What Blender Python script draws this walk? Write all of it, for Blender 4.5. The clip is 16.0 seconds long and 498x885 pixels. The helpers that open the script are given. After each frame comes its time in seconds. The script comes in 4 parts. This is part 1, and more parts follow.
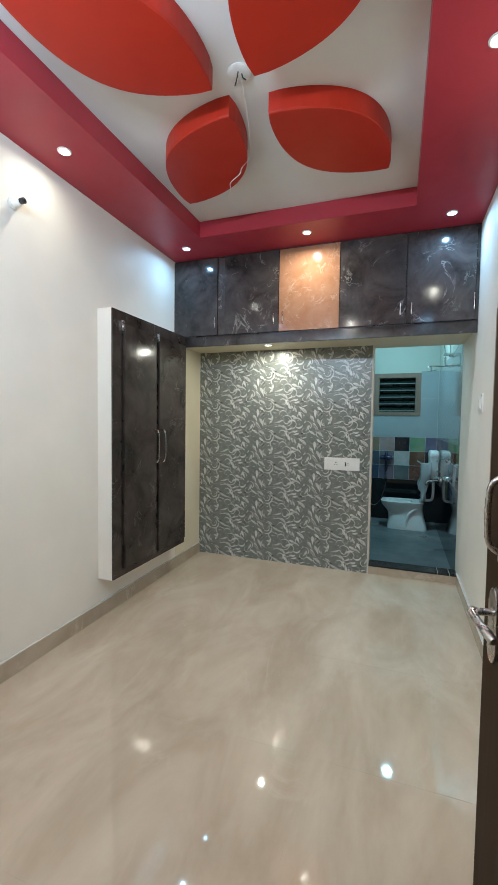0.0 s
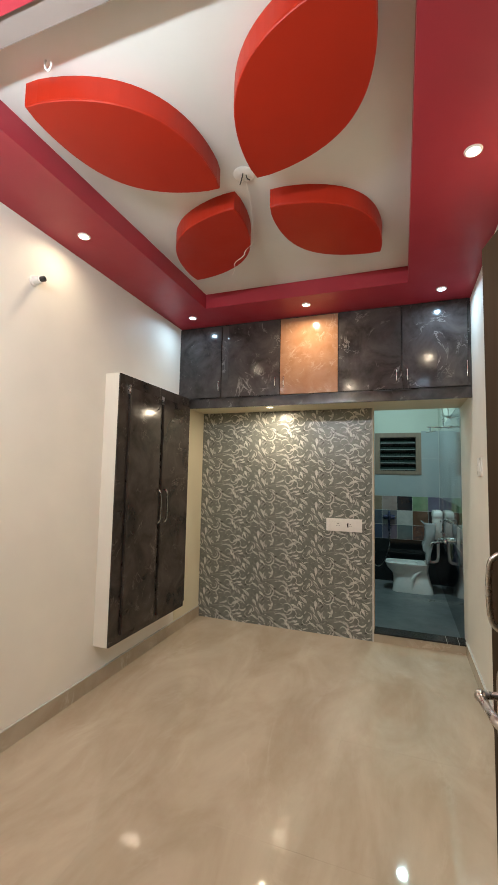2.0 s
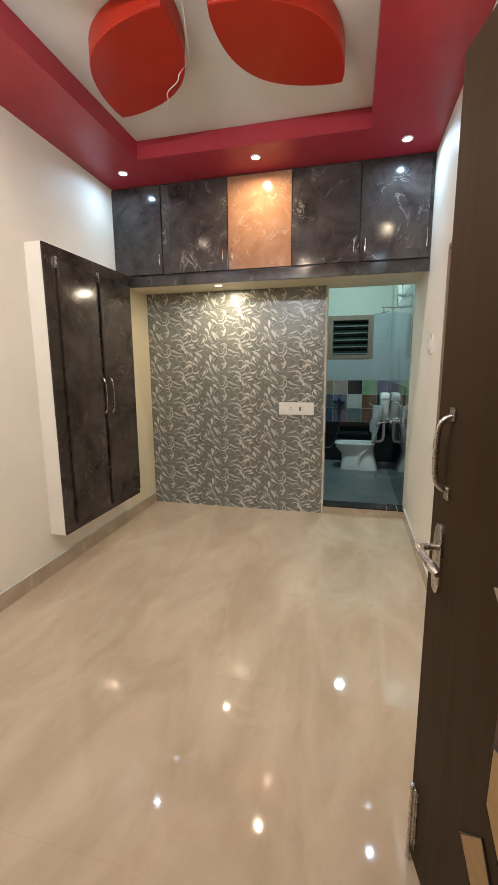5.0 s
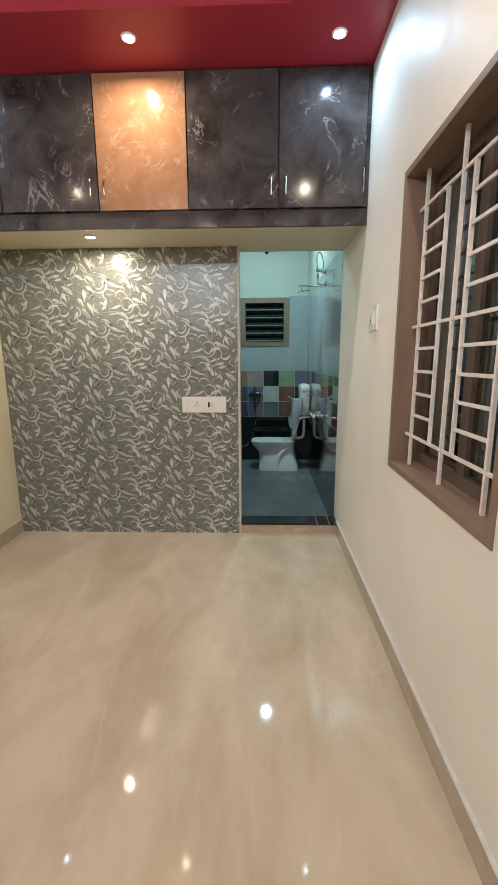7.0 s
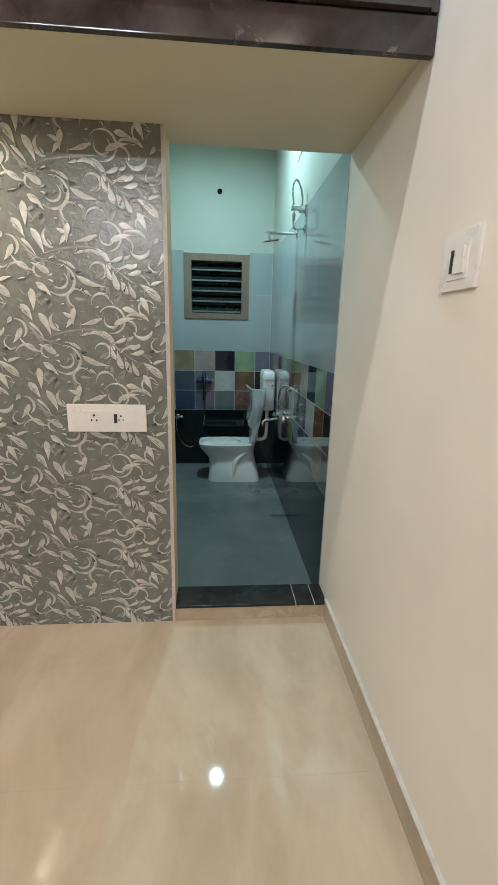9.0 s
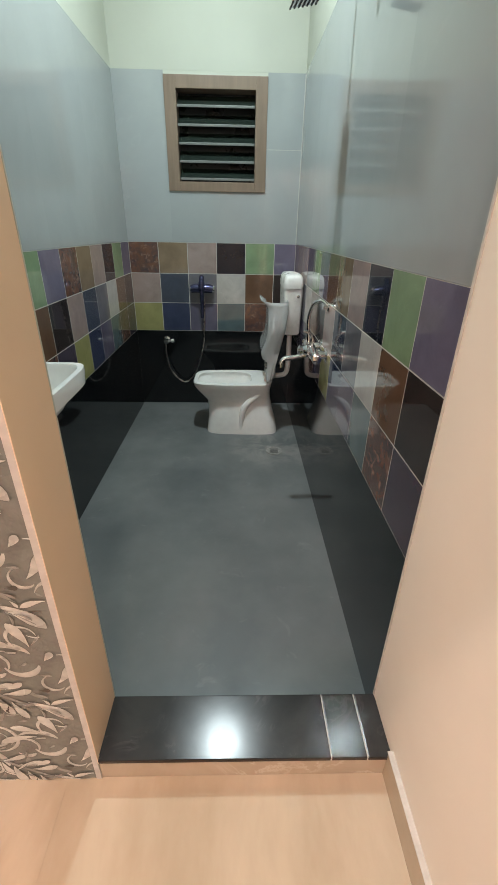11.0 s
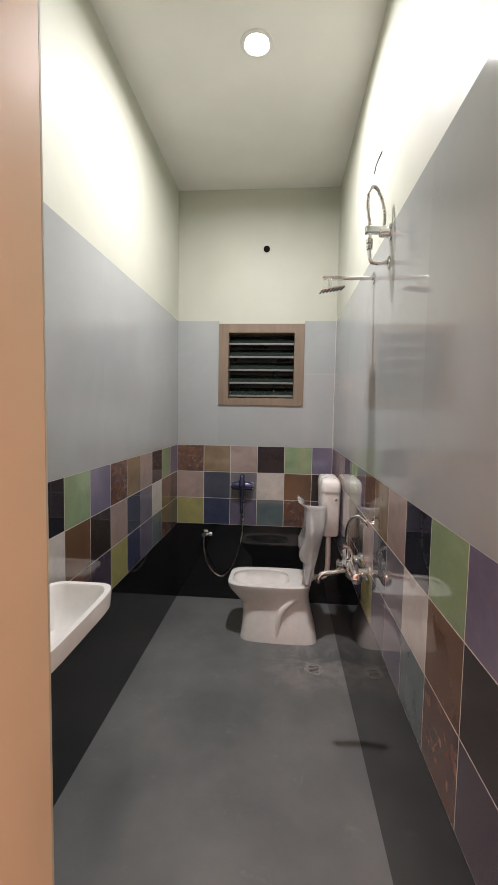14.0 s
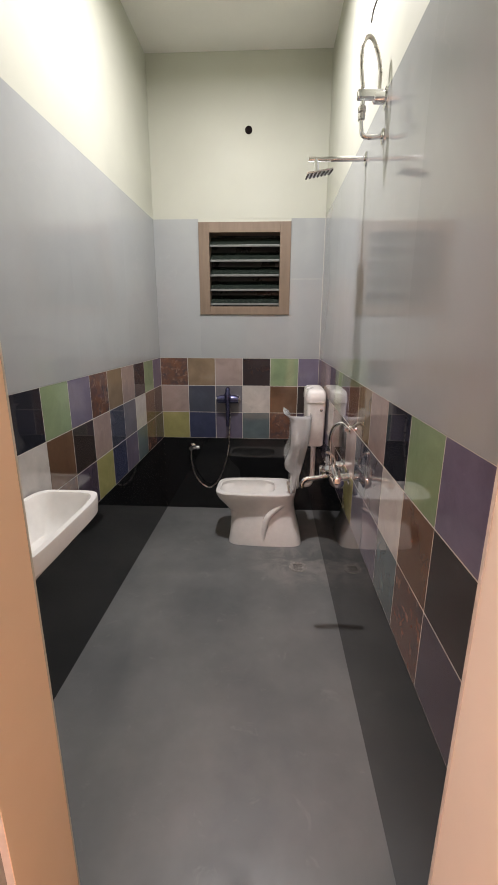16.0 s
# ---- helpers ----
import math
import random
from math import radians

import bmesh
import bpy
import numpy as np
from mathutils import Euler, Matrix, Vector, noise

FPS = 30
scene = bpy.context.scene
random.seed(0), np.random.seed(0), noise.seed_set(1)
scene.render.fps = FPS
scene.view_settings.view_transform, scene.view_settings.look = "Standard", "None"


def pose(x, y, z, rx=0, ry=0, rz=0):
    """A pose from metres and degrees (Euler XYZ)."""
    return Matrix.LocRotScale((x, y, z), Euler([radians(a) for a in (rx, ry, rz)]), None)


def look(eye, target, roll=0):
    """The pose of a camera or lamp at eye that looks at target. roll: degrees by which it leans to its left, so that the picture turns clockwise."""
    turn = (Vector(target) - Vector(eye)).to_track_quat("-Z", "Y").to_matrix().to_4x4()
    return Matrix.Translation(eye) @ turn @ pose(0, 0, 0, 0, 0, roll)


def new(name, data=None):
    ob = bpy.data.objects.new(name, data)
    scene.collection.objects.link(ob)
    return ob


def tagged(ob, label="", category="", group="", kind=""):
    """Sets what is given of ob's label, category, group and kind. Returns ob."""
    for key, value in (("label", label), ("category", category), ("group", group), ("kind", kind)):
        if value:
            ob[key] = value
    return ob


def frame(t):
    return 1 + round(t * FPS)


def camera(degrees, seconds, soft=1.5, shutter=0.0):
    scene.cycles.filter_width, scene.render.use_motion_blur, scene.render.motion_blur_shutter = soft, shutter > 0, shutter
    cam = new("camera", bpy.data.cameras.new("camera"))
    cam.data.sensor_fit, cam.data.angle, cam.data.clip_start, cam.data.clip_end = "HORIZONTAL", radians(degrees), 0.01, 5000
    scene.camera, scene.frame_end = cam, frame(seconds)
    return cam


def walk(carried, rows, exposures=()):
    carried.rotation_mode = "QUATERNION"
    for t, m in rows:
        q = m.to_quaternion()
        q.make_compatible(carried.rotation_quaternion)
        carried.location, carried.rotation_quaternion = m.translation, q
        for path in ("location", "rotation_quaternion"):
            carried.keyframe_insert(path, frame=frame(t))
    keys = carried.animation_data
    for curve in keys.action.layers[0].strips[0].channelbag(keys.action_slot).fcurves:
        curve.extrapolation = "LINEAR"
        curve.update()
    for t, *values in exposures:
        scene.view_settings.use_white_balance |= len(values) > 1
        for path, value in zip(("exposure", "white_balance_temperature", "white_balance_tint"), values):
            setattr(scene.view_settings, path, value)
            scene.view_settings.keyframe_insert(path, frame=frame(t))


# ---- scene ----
cam = camera(61.6, 16.0)
PATH = [
    (0, (0.578, 2.171, 1.446), (-0.095, 4.052, 1.347), 0.8),
    (0.5, (0.584, 2.16, 1.462), (-0.164, 4.013, 1.526), 1.1),
    (1, (0.584, 2.152, 1.482), (-0.179, 3.993, 1.654), 1.3),
    (1.5, (0.585, 2.144, 1.5), (-0.16, 3.986, 1.727), 1.4),
    (2, (0.59, 2.139, 1.492), (-0.094, 4.011, 1.656), 1.2),
    (2.5, (0.608, 2.146, 1.484), (-0.01, 4.048, 1.477), 0.9),
    (3, (0.6, 2.154, 1.463), (-0.004, 4.055, 1.325), 0.7),
    (5.5, (0.579, 2.305, 1.42), (0.196, 4.234, 1.058), -0.4),
    (6, (0.567, 2.505, 1.385), (0.301, 4.452, 1.015), -0.3),
    (6.5, (0.531, 2.818, 1.395), (0.398, 4.778, 1.015), -0.4),
    (7, (0.516, 3.105, 1.374), (0.449, 5.067, 0.991), -0.3),
    (7.5, (0.522, 3.461, 1.398), (0.553, 5.423, 1.01), 0.0),
    (8, (0.504, 3.755, 1.391), (0.591, 5.712, 0.99), 0.4),
    (8.5, (0.498, 4.135, 1.415), (0.636, 6.083, 0.982), 1.0),
    (9, (0.543, 4.448, 1.415), (0.698, 6.379, 0.917), 1.4),
    (11.3, (0.716, 5.792, 1.321), (0.727, 7.568, 0.403), 1.0),
    (11.5, (0.723, 5.832, 1.322), (0.704, 7.609, 0.405), 1.0),
    (12, (0.728, 5.87, 1.347), (0.637, 7.694, 0.533), 0.5),
    (12.5, (0.72, 5.862, 1.422), (0.573, 7.771, 0.844), 0.6),
    (13, (0.724, 5.839, 1.468), (0.557, 7.802, 1.122), 1.2),
    (13.5, (0.736, 5.82, 1.503), (0.558, 7.807, 1.353), 1.2),
    (14, (0.731, 5.806, 1.514), (0.571, 7.795, 1.374), 1.0),
    (14.5, (0.742, 5.806, 1.488), (0.61, 7.781, 1.197), 0.4),
    (15, (0.756, 5.817, 1.464), (0.636, 7.773, 1.063), 0.1),
    (15.5, (0.758, 5.816, 1.459), (0.654, 7.754, 0.973), 0.1),
    (16, (0.758, 5.829, 1.46), (0.658, 7.758, 0.94), 0.2),
]
EXPOSURES = [(0.0, 0.36, 5200, 0), (0.5, 0.20, 5750, 6), (1.5, 0.14, 6300, 7), (3.0, 0.40, 6800, 10), (5.5, 0.45, 6350, 9), (6.5, 0.48, 6200, 8), (7.5, 0.47, 6150, 8), (9.2, 0.60, 6150, 9), (11.5, 1.22, 8050, 38), (12.5, 1.34, 8350, 44), (13.2, 1.24, 8550, 51), (14.0, 1.04, 8700, 54), (16.0, 1.12, 8800, 55)]
walk(cam, [(t, look(eye, target, roll)) for t, eye, target, roll in PATH], EXPOSURES)

# ---- world, lights and exposure ----
world = bpy.data.worlds.new("night_sky")
scene.world = world
world.use_nodes = True
world.node_tree.nodes["Background"].inputs[0].default_value = (0.010, 0.013, 0.02, 1)
world.node_tree.nodes["Background"].inputs[1].default_value = 0.6

WARM, COOL, BATH = (1.0, 0.82, 0.60), (0.52, 0.77, 1.0), (0.60, 0.93, 1.0)
CEIL = 2.945          # underside of the pink border
# the front row, y 2.72, is unseen: assumed from symmetry, added for light
LAMPS = [(-1.21, 5.48, COOL), (-0.15, 5.49, WARM), (0.888, 5.505, COOL), (-1.23, 4.09, WARM), (0.90, 4.09, WARM),
         (-1.235, 2.72, COOL), (-0.15, 2.72, WARM), (0.90, 2.72, COOL)]
LAMP_W, NICHE_W, BATH_W, HALL_FILL_W, TUBE_W = 7.6, 7.0, 24.5, 9.5, 20.0
TUBE = (0.80, 0.91, 1.0)


def area(name, x, y, z, r, watts, colour, spread=180):
    data = bpy.data.lights.new(name, "AREA")
    data.spread = radians(spread)
    data.shape, data.size, data.energy, data.color = "DISK", 2 * r, watts, colour
    ob = new(name, data)
    ob.matrix_world = pose(x, y, z)
    return ob


for lx, ly, lc in LAMPS:
    area("downlight_glow", lx, ly, CEIL - 0.012, 0.017, LAMP_W * ((0.32 if lx < 0 else 0.5) if lc == COOL else ((0.23 if lx < 0 else 0.75) if abs(lx) > 0.5 else (1.7 if ly < 4 else 0.9))), lc, 168)
area("niche_glow", -0.615, 6.010, 2.18 - 0.012, 0.02, NICHE_W, WARM)
area("bathroom_glow", 0.56, 8.0, 3.34 - 0.035, 0.050, BATH_W, BATH, 172)
# unseen lamp added in the hall to brighten the entrance end
area("hall_fill", 0.3, 0.6, 2.85, 0.12, HALL_FILL_W, WARM)
_tube = bpy.data.lights.new("tube_glow", "AREA")
_tube.shape, _tube.size, _tube.size_y, _tube.energy, _tube.color = "RECTANGLE", 0.95, 0.03, TUBE_W, TUBE
new("tube_glow", _tube).matrix_world = pose(-0.47, 2.42 + 0.062, 2.60, 90, 0, 0)


# ---- materials ----
def material(name, colour, rough=0.5, metal=0.0, spec=0.5, transmission=0.0):
    m = bpy.data.materials.new(name)
    m.use_nodes = True
    b = m.node_tree.nodes["Principled BSDF"]
    b.inputs["Base Color"].default_value = (*colour, 1)
    b.inputs["Roughness"].default_value = rough
    b.inputs["Metallic"].default_value = metal
    b.inputs["Specular IOR Level"].default_value = spec
    b.inputs["Transmission Weight"].default_value = transmission
    return m


def link(m, a, b):
    m.node_tree.links.new(a, b)


def coords(m, per_object=0.0):
    if per_object == "world":
        return m.node_tree.nodes.new("ShaderNodeNewGeometry").outputs["Position"]
    """Object coordinates in metres, shifted by the object's own random number."""
    t = m.node_tree.nodes.new("ShaderNodeTexCoord")
    if not per_object:
        return t.outputs["Object"]
    info = m.node_tree.nodes.new("ShaderNodeObjectInfo")
    mul = m.node_tree.nodes.new("ShaderNodeVectorMath")
    mul.operation = "MULTIPLY_ADD"
    comb = m.node_tree.nodes.new("ShaderNodeCombineXYZ")
    for k in range(3):
        link(m, info.outputs["Random"], comb.inputs[k])
    link(m, comb.outputs[0], mul.inputs[0])
    mul.inputs[1].default_value = (per_object, per_object * 1.7, per_object * 0.6)
    link(m, t.outputs["Object"], mul.inputs[2])
    return mul.outputs[0]


def noise_tex(m, vec, scale, detail=4.0, rough=0.55, distortion=0.0):
    n = m.node_tree.nodes.new("ShaderNodeTexNoise")
    n.inputs["Scale"].default_value, n.inputs["Detail"].default_value = scale, detail
    n.inputs["Roughness"].default_value, n.inputs["Distortion"].default_value = rough, distortion
    link(m, vec, n.inputs["Vector"])
    return n.outputs["Fac"]


def ramp(m, fac, stops):
    r = m.node_tree.nodes.new("ShaderNodeValToRGB")
    e = r.color_ramp.elements
    while len(e) < len(stops):
        e.new(0.5)
    for el, (p, c) in zip(e, stops):
        el.position = p
        el.color = (*c, 1) if len(c) == 3 else c
    link(m, fac, r.inputs[0])
    return r.outputs[0]


def mix(m, fac, a, b):
    n = m.node_tree.nodes.new("ShaderNodeMix")
    n.data_type = "RGBA"
    for s, v in ((0, fac), (6, a), (7, b)):
        if isinstance(v, (int, float)):
            n.inputs[s].default_value = v
        elif isinstance(v, tuple):
            n.inputs[s].default_value = (*v, 1)
        else:
            link(m, v, n.inputs[s])
    return n.outputs[2]


def bump(m, height, strength, distance=0.002):
    n = m.node_tree.nodes.new("ShaderNodeBump")
    n.inputs["Strength"].default_value, n.inputs["Distance"].default_value = strength, distance
    link(m, height, n.inputs["Height"])
    link(m, n.outputs[0], m.node_tree.nodes["Principled BSDF"].inputs["Normal"])


def into(m, value, name):
    link(m, value, m.node_tree.nodes["Principled BSDF"].inputs[name])


def paint(name, colour, rough=0.55, vary=0.06, grain=0.12):
    """Brushed or rolled wall paint: faint clouds, fine orange peel."""
    m = material(name, colour, rough, spec=0.35)
    v = coords(m)
    dark = tuple(c * (1 - vary) for c in colour)
    lite = tuple(min(1, c * (1 + vary * 0.6)) for c in colour)
    c = ramp(m, noise_tex(m, v, 1.7, 5), [(0.3, dark), (0.7, lite)])
    into(m, c, "Base Color")
    into(m, ramp(m, noise_tex(m, v, 5.0, 3), [(0.3, (rough - 0.06,) * 3), (0.7, (rough + 0.08,) * 3)]), "Roughness")
    bump(m, noise_tex(m, v, 190.0, 3), grain, 0.001)
    return m


def veined(name, base, cloud, vein, scale, rough, vein_width=0.02, per_object=0.0, vein_mix=0.8, rough_vary=0.04, stretch=None):
    """Polished stone or a stone print: clouds at two sizes and thin branching veins."""
    m = material(name, base, rough)
    v = coords(m, per_object)
    if stretch:
        mp = m.node_tree.nodes.new("ShaderNodeMapping")
        mp.inputs["Scale"].default_value = stretch
        link(m, v, mp.inputs["Vector"])
        v = mp.outputs[0]
    c = ramp(m, noise_tex(m, v, scale, 6, 0.6, 0.6), [(0.35, base), (0.68, cloud)])
    fine = ramp(m, noise_tex(m, v, scale * 7, 5, 0.6), [(0.4, (0, 0, 0)), (0.75, (1, 1, 1))])
    mulf = m.node_tree.nodes.new("ShaderNodeMath")
    mulf.operation, mulf.inputs[1].default_value = "MULTIPLY", 0.22
    link(m, fine, mulf.inputs[0])
    c = mix(m, mulf.outputs[0], c, cloud)
    line = noise_tex(m, v, scale * 0.8, 7, 0.62, 1.3)
    w = vein_width
    mask = ramp(m, line, [(0.5 - w, (0, 0, 0)), (0.5, (1, 1, 1)), (0.5 + w, (0, 0, 0))])
    gate = ramp(m, noise_tex(m, v, scale * 1.3, 2), [(0.5, (0, 0, 0)), (0.66, (vein_mix,) * 3)])
    mm = m.node_tree.nodes.new("ShaderNodeMath")
    mm.operation = "MULTIPLY"
    link(m, mask, mm.inputs[0]), link(m, gate, mm.inputs[1])
    c = mix(m, mm.outputs[0], c, vein)
    into(m, c, "Base Color")
    into(m, ramp(m, noise_tex(m, v, scale * 2.5, 4), [(0.3, (max(0.02, rough - rough_vary),) * 3), (0.7, (rough + rough_vary,) * 3)]), "Roughness")
    return m


def plain(name, colour, rough, metal=0.0, vary=0.12, scale=30.0, spec=0.5, grain=0.0, per_object=0.0):
    """A manufactured surface with faint smears in colour and gloss."""
    m = material(name, colour, rough, metal, spec)
    v = coords(m, per_object)
    c = ramp(m, noise_tex(m, v, scale, 4), [(0.3, tuple(x * (1 - vary) for x in colour)), (0.7, tuple(min(1, x * (1 + vary)) for x in colour))])
    into(m, c, "Base Color")
    into(m, ramp(m, noise_tex(m, v, scale * 0.4, 4), [(0.3, (max(0.02, rough * 0.75),) * 3), (0.7, (min(1, rough * 1.3),) * 3)]), "Roughness")
    if grain:
        bump(m, noise_tex(m, v, scale * 8, 2), grain, 0.001)
    return m


def wood(name, dark, light, rough, axis_stretch, scale=3.0):
    m = material(name, dark, rough)
    v = coords(m)
    mp = m.node_tree.nodes.new("ShaderNodeMapping")
    mp.inputs["Scale"].default_value = axis_stretch
    link(m, v, mp.inputs["Vector"])
    f = noise_tex(m, mp.outputs[0], scale * 6, 6, 0.65, 0.4)
    into(m, ramp(m, f, [(0.3, dark), (0.7, light)]), "Base Color")
    into(m, ramp(m, f, [(0.3, (rough - 0.05,) * 3), (0.7, (rough + 0.1,) * 3)]), "Roughness")
    bump(m, f, 0.15, 0.001)
    return m


def glow(name, colour, strength):
    m = material(name, (0.8, 0.8, 0.8), 0.4)
    b = m.node_tree.nodes["Principled BSDF"]
    b.inputs["Emission Color"].default_value = (*colour, 1)
    b.inputs["Emission Strength"].default_value = strength
    return m


M_WALL = paint("cream_wall_paint", (0.81, 0.765, 0.68), 0.5)
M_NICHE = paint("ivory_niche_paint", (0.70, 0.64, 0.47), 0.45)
M_PINK = paint("crimson_ceiling_paint", (0.37, 0.032, 0.048), 0.38, 0.05)
M_RED = paint("red_petal_paint", (0.38, 0.017, 0.004), 0.42, 0.04)
M_WHITE = paint("white_ceiling_paint", (0.72, 0.71, 0.67), 0.6)
M_BORDERSTRIP = paint("grey_brown_strip", (0.24, 0.19, 0.17), 0.6)
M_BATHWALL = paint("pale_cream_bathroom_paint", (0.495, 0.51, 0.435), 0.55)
M_BATHCEIL = paint("dull_white_ceiling_paint", (0.80, 0.79, 0.75), 0.6)
# cream paint with the bedroom's warm light put into its orange colour
M_WARMJAMB = paint("warm_tinted_jamb_paint", (0.80, 0.615, 0.435), 0.5)
M_FLOOR = veined("cream_marble_tile", (0.415, 0.33, 0.235), (0.55, 0.46, 0.35), (0.62, 0.54, 0.43), 1.7, 0.035, 0.03, "world", 0.22, 0.015, (1.6, 0.7, 1))
M_SKIRT = veined("beige_skirting_tile", (0.40, 0.32, 0.23), (0.50, 0.42, 0.32), (0.6, 0.53, 0.42), 3.0, 0.14)
M_DARKLAM = veined("charcoal_marble_laminate", (0.022, 0.017, 0.016), (0.085, 0.072, 0.068), (0.34, 0.31, 0.29), 3.6, 0.12, 0.016, 5.0, 0.6, 0.05)
M_WARDLAM = veined("umber_marble_laminate", (0.022, 0.016, 0.013), (0.070, 0.055, 0.046), (0.24, 0.20, 0.17), 4.2, 0.15, 0.014, 5.0, 0.55, 0.05)
M_DARKLAM.node_tree.nodes["Principled BSDF"].inputs["Specular IOR Level"].default_value = 0.35
M_WARDLAM.node_tree.nodes["Principled BSDF"].inputs["Specular IOR Level"].default_value = 0.35
M_ORANGE = veined("tan_marble_laminate", (0.28, 0.135, 0.066), (0.35, 0.185, 0.105), (0.50, 0.34, 0.24), 8.0, 0.14, 0.035, 0.0, 0.7)
M_EDGE = plain("black_edge_band", (0.018, 0.014, 0.013), 0.3)
M_DOORWOOD = wood("dark_brown_door_wood", (0.027, 0.0140, 0.0045), (0.037, 0.0195, 0.0065), 0.6, (1, 1, 0.06), 4.0)
M_DOORWOOD.node_tree.nodes["Principled BSDF"].inputs["Specular IOR Level"].default_value = 0.25
M_SASH = wood("dark_brown_sash_wood", (0.085, 0.058, 0.042), (0.125, 0.086, 0.064), 0.45, (1, 1, 0.1), 4.0)
M_WINFRAME = wood("brown_window_paint", (0.20, 0.134, 0.094), (0.26, 0.175, 0.124), 0.42, (1, 1, 0.1), 4.0)
M_STEELWHITE = plain("white_enamel_bar", (0.74, 0.68, 0.62), 0.35)
M_CHROME = plain("chrome", (0.80, 0.80, 0.80), 0.10, 1.0, 0.05)
M_STEEL = plain("brushed_steel", (0.58, 0.55, 0.52), 0.28, 1.0, 0.1, 90)
M_PLASTIC = plain("white_plastic", (0.78, 0.76, 0.72), 0.3, 0, 0.03)
M_BLACK = plain("black_plastic", (0.02, 0.02, 0.02), 0.35)
M_CERAMIC = plain("white_glazed_ceramic", (0.80, 0.79, 0.76), 0.07, 0, 0.03)
M_WALLTILE = veined("pale_grey_glazed_tile", (0.335, 0.36, 0.36), (0.375, 0.40, 0.40), (0.42, 0.44, 0.44), 1.2, 0.085, 0.01, 3.0, 0.3, 0.02)
M_WALLTILE.node_tree.nodes["Principled BSDF"].inputs["Specular IOR Level"].default_value = 0.8
M_BLACKTILE = plain("black_glazed_tile", (0.008, 0.009, 0.010), 0.05, 0, 0.2, 6)
M_GROUT = plain("pale_grout", (0.52, 0.50, 0.46), 0.8)
M_DARKGROUT = plain("dark_grout", (0.03, 0.03, 0.03), 0.6)
M_SILL = veined("black_granite", (0.012, 0.011, 0.011), (0.03, 0.027, 0.026), (0.06, 0.05, 0.05), 6.0, 0.19, rough_vary=0.02)
M_SILL.node_tree.nodes["Principled BSDF"].inputs["Specular IOR Level"].default_value = 0.3
M_GLASS = material("window_glass", (0.75, 0.85, 0.82), 0.03, transmission=1.0)
M_CONCRETE = paint("grey_plaster", (0.35, 0.34, 0.32), 0.8)
M_NIGHT = plain("unlit_outer_wall", (0.06, 0.065, 0.06), 0.9)
M_HALLFLOOR = veined("hall_marble_tile", (0.50, 0.415, 0.30), (0.63, 0.55, 0.43), (0.80, 0.74, 0.62), 1.5, 0.06, 0.012, 7.0, 0.5)

# the bathroom floor: matt grey tile with washed-out stains
M_BATHFLOOR = material("grey_matt_floor_tile", (0.12, 0.135, 0.14), 0.42)
_v = coords(M_BATHFLOOR)
_c = ramp(M_BATHFLOOR, noise_tex(M_BATHFLOOR, _v, 2.2, 6), [(0.32, (0.106, 0.117, 0.118)), (0.70, (0.185, 0.192, 0.188))])
_s = ramp(M_BATHFLOOR, noise_tex(M_BATHFLOOR, _v, 9.0, 7, 0.7, 0.8), [(0.60, (0, 0, 0)), (0.78, (0.6, 0.6, 0.6))])
_c = mix(M_BATHFLOOR, _s, _c, (0.25, 0.25, 0.24))
# washed-out lime stain round the floor drain
_d = M_BATHFLOOR.node_tree.nodes.new("ShaderNodeVectorMath")
_d.operation = "DISTANCE"
link(M_BATHFLOOR, _v, _d.inputs[0])
_d.inputs[1].default_value = (0.98, 8.47, -0.11)
_near = ramp(M_BATHFLOOR, _d.outputs["Value"], [(0.10, (1, 1, 1)), (0.42, (0, 0, 0))])
_patch = ramp(M_BATHFLOOR, noise_tex(M_BATHFLOOR, _v, 6.0, 6, 0.65, 0.6), [(0.42, (0, 0, 0)), (0.62, (0.8, 0.8, 0.8))])
_c = mix(M_BATHFLOOR, mix(M_BATHFLOOR, _near, (0.0, 0.0, 0.0), _patch), _c, (0.30, 0.28, 0.26))
into(M_BATHFLOOR, _c, "Base Color")
into(M_BATHFLOOR, ramp(M_BATHFLOOR, noise_tex(M_BATHFLOOR, _v, 5.0, 5), [(0.3, (0.30,) * 3), (0.7, (0.5,) * 3)]), "Roughness")

# the patterned tiles: grey ground, and the silvery raised leaves
M_DAMASK = plain("grey_damask_glaze", (0.175, 0.185, 0.165), 0.15, 0, 0.18, 14)
bump(M_DAMASK, noise_tex(M_DAMASK, coords(M_DAMASK), 34, 4), 0.7, 0.005)
M_MIDLEAF = plain("grey_leaf_glaze", (0.27, 0.275, 0.25), 0.26, 0.1, 0.2, 22)
M_LEAF = plain("silver_cream_glaze", (0.50, 0.505, 0.46), 0.28, 0.1, 0.30, 22)
M_LEAFEDGE = plain("olive_grey_leaf_outline", (0.14, 0.145, 0.128), 0.2, 0, 0.2, 22)
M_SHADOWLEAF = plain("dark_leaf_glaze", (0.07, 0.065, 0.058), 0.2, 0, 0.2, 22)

# lamps' faces
M_TUBE = glow("tube_light_face", TUBE, 9)
M_GLOW = {WARM: glow("warm_led", WARM, 9), COOL: glow("cool_led", COOL, 9), BATH: glow("bathroom_led", BATH, 10)}


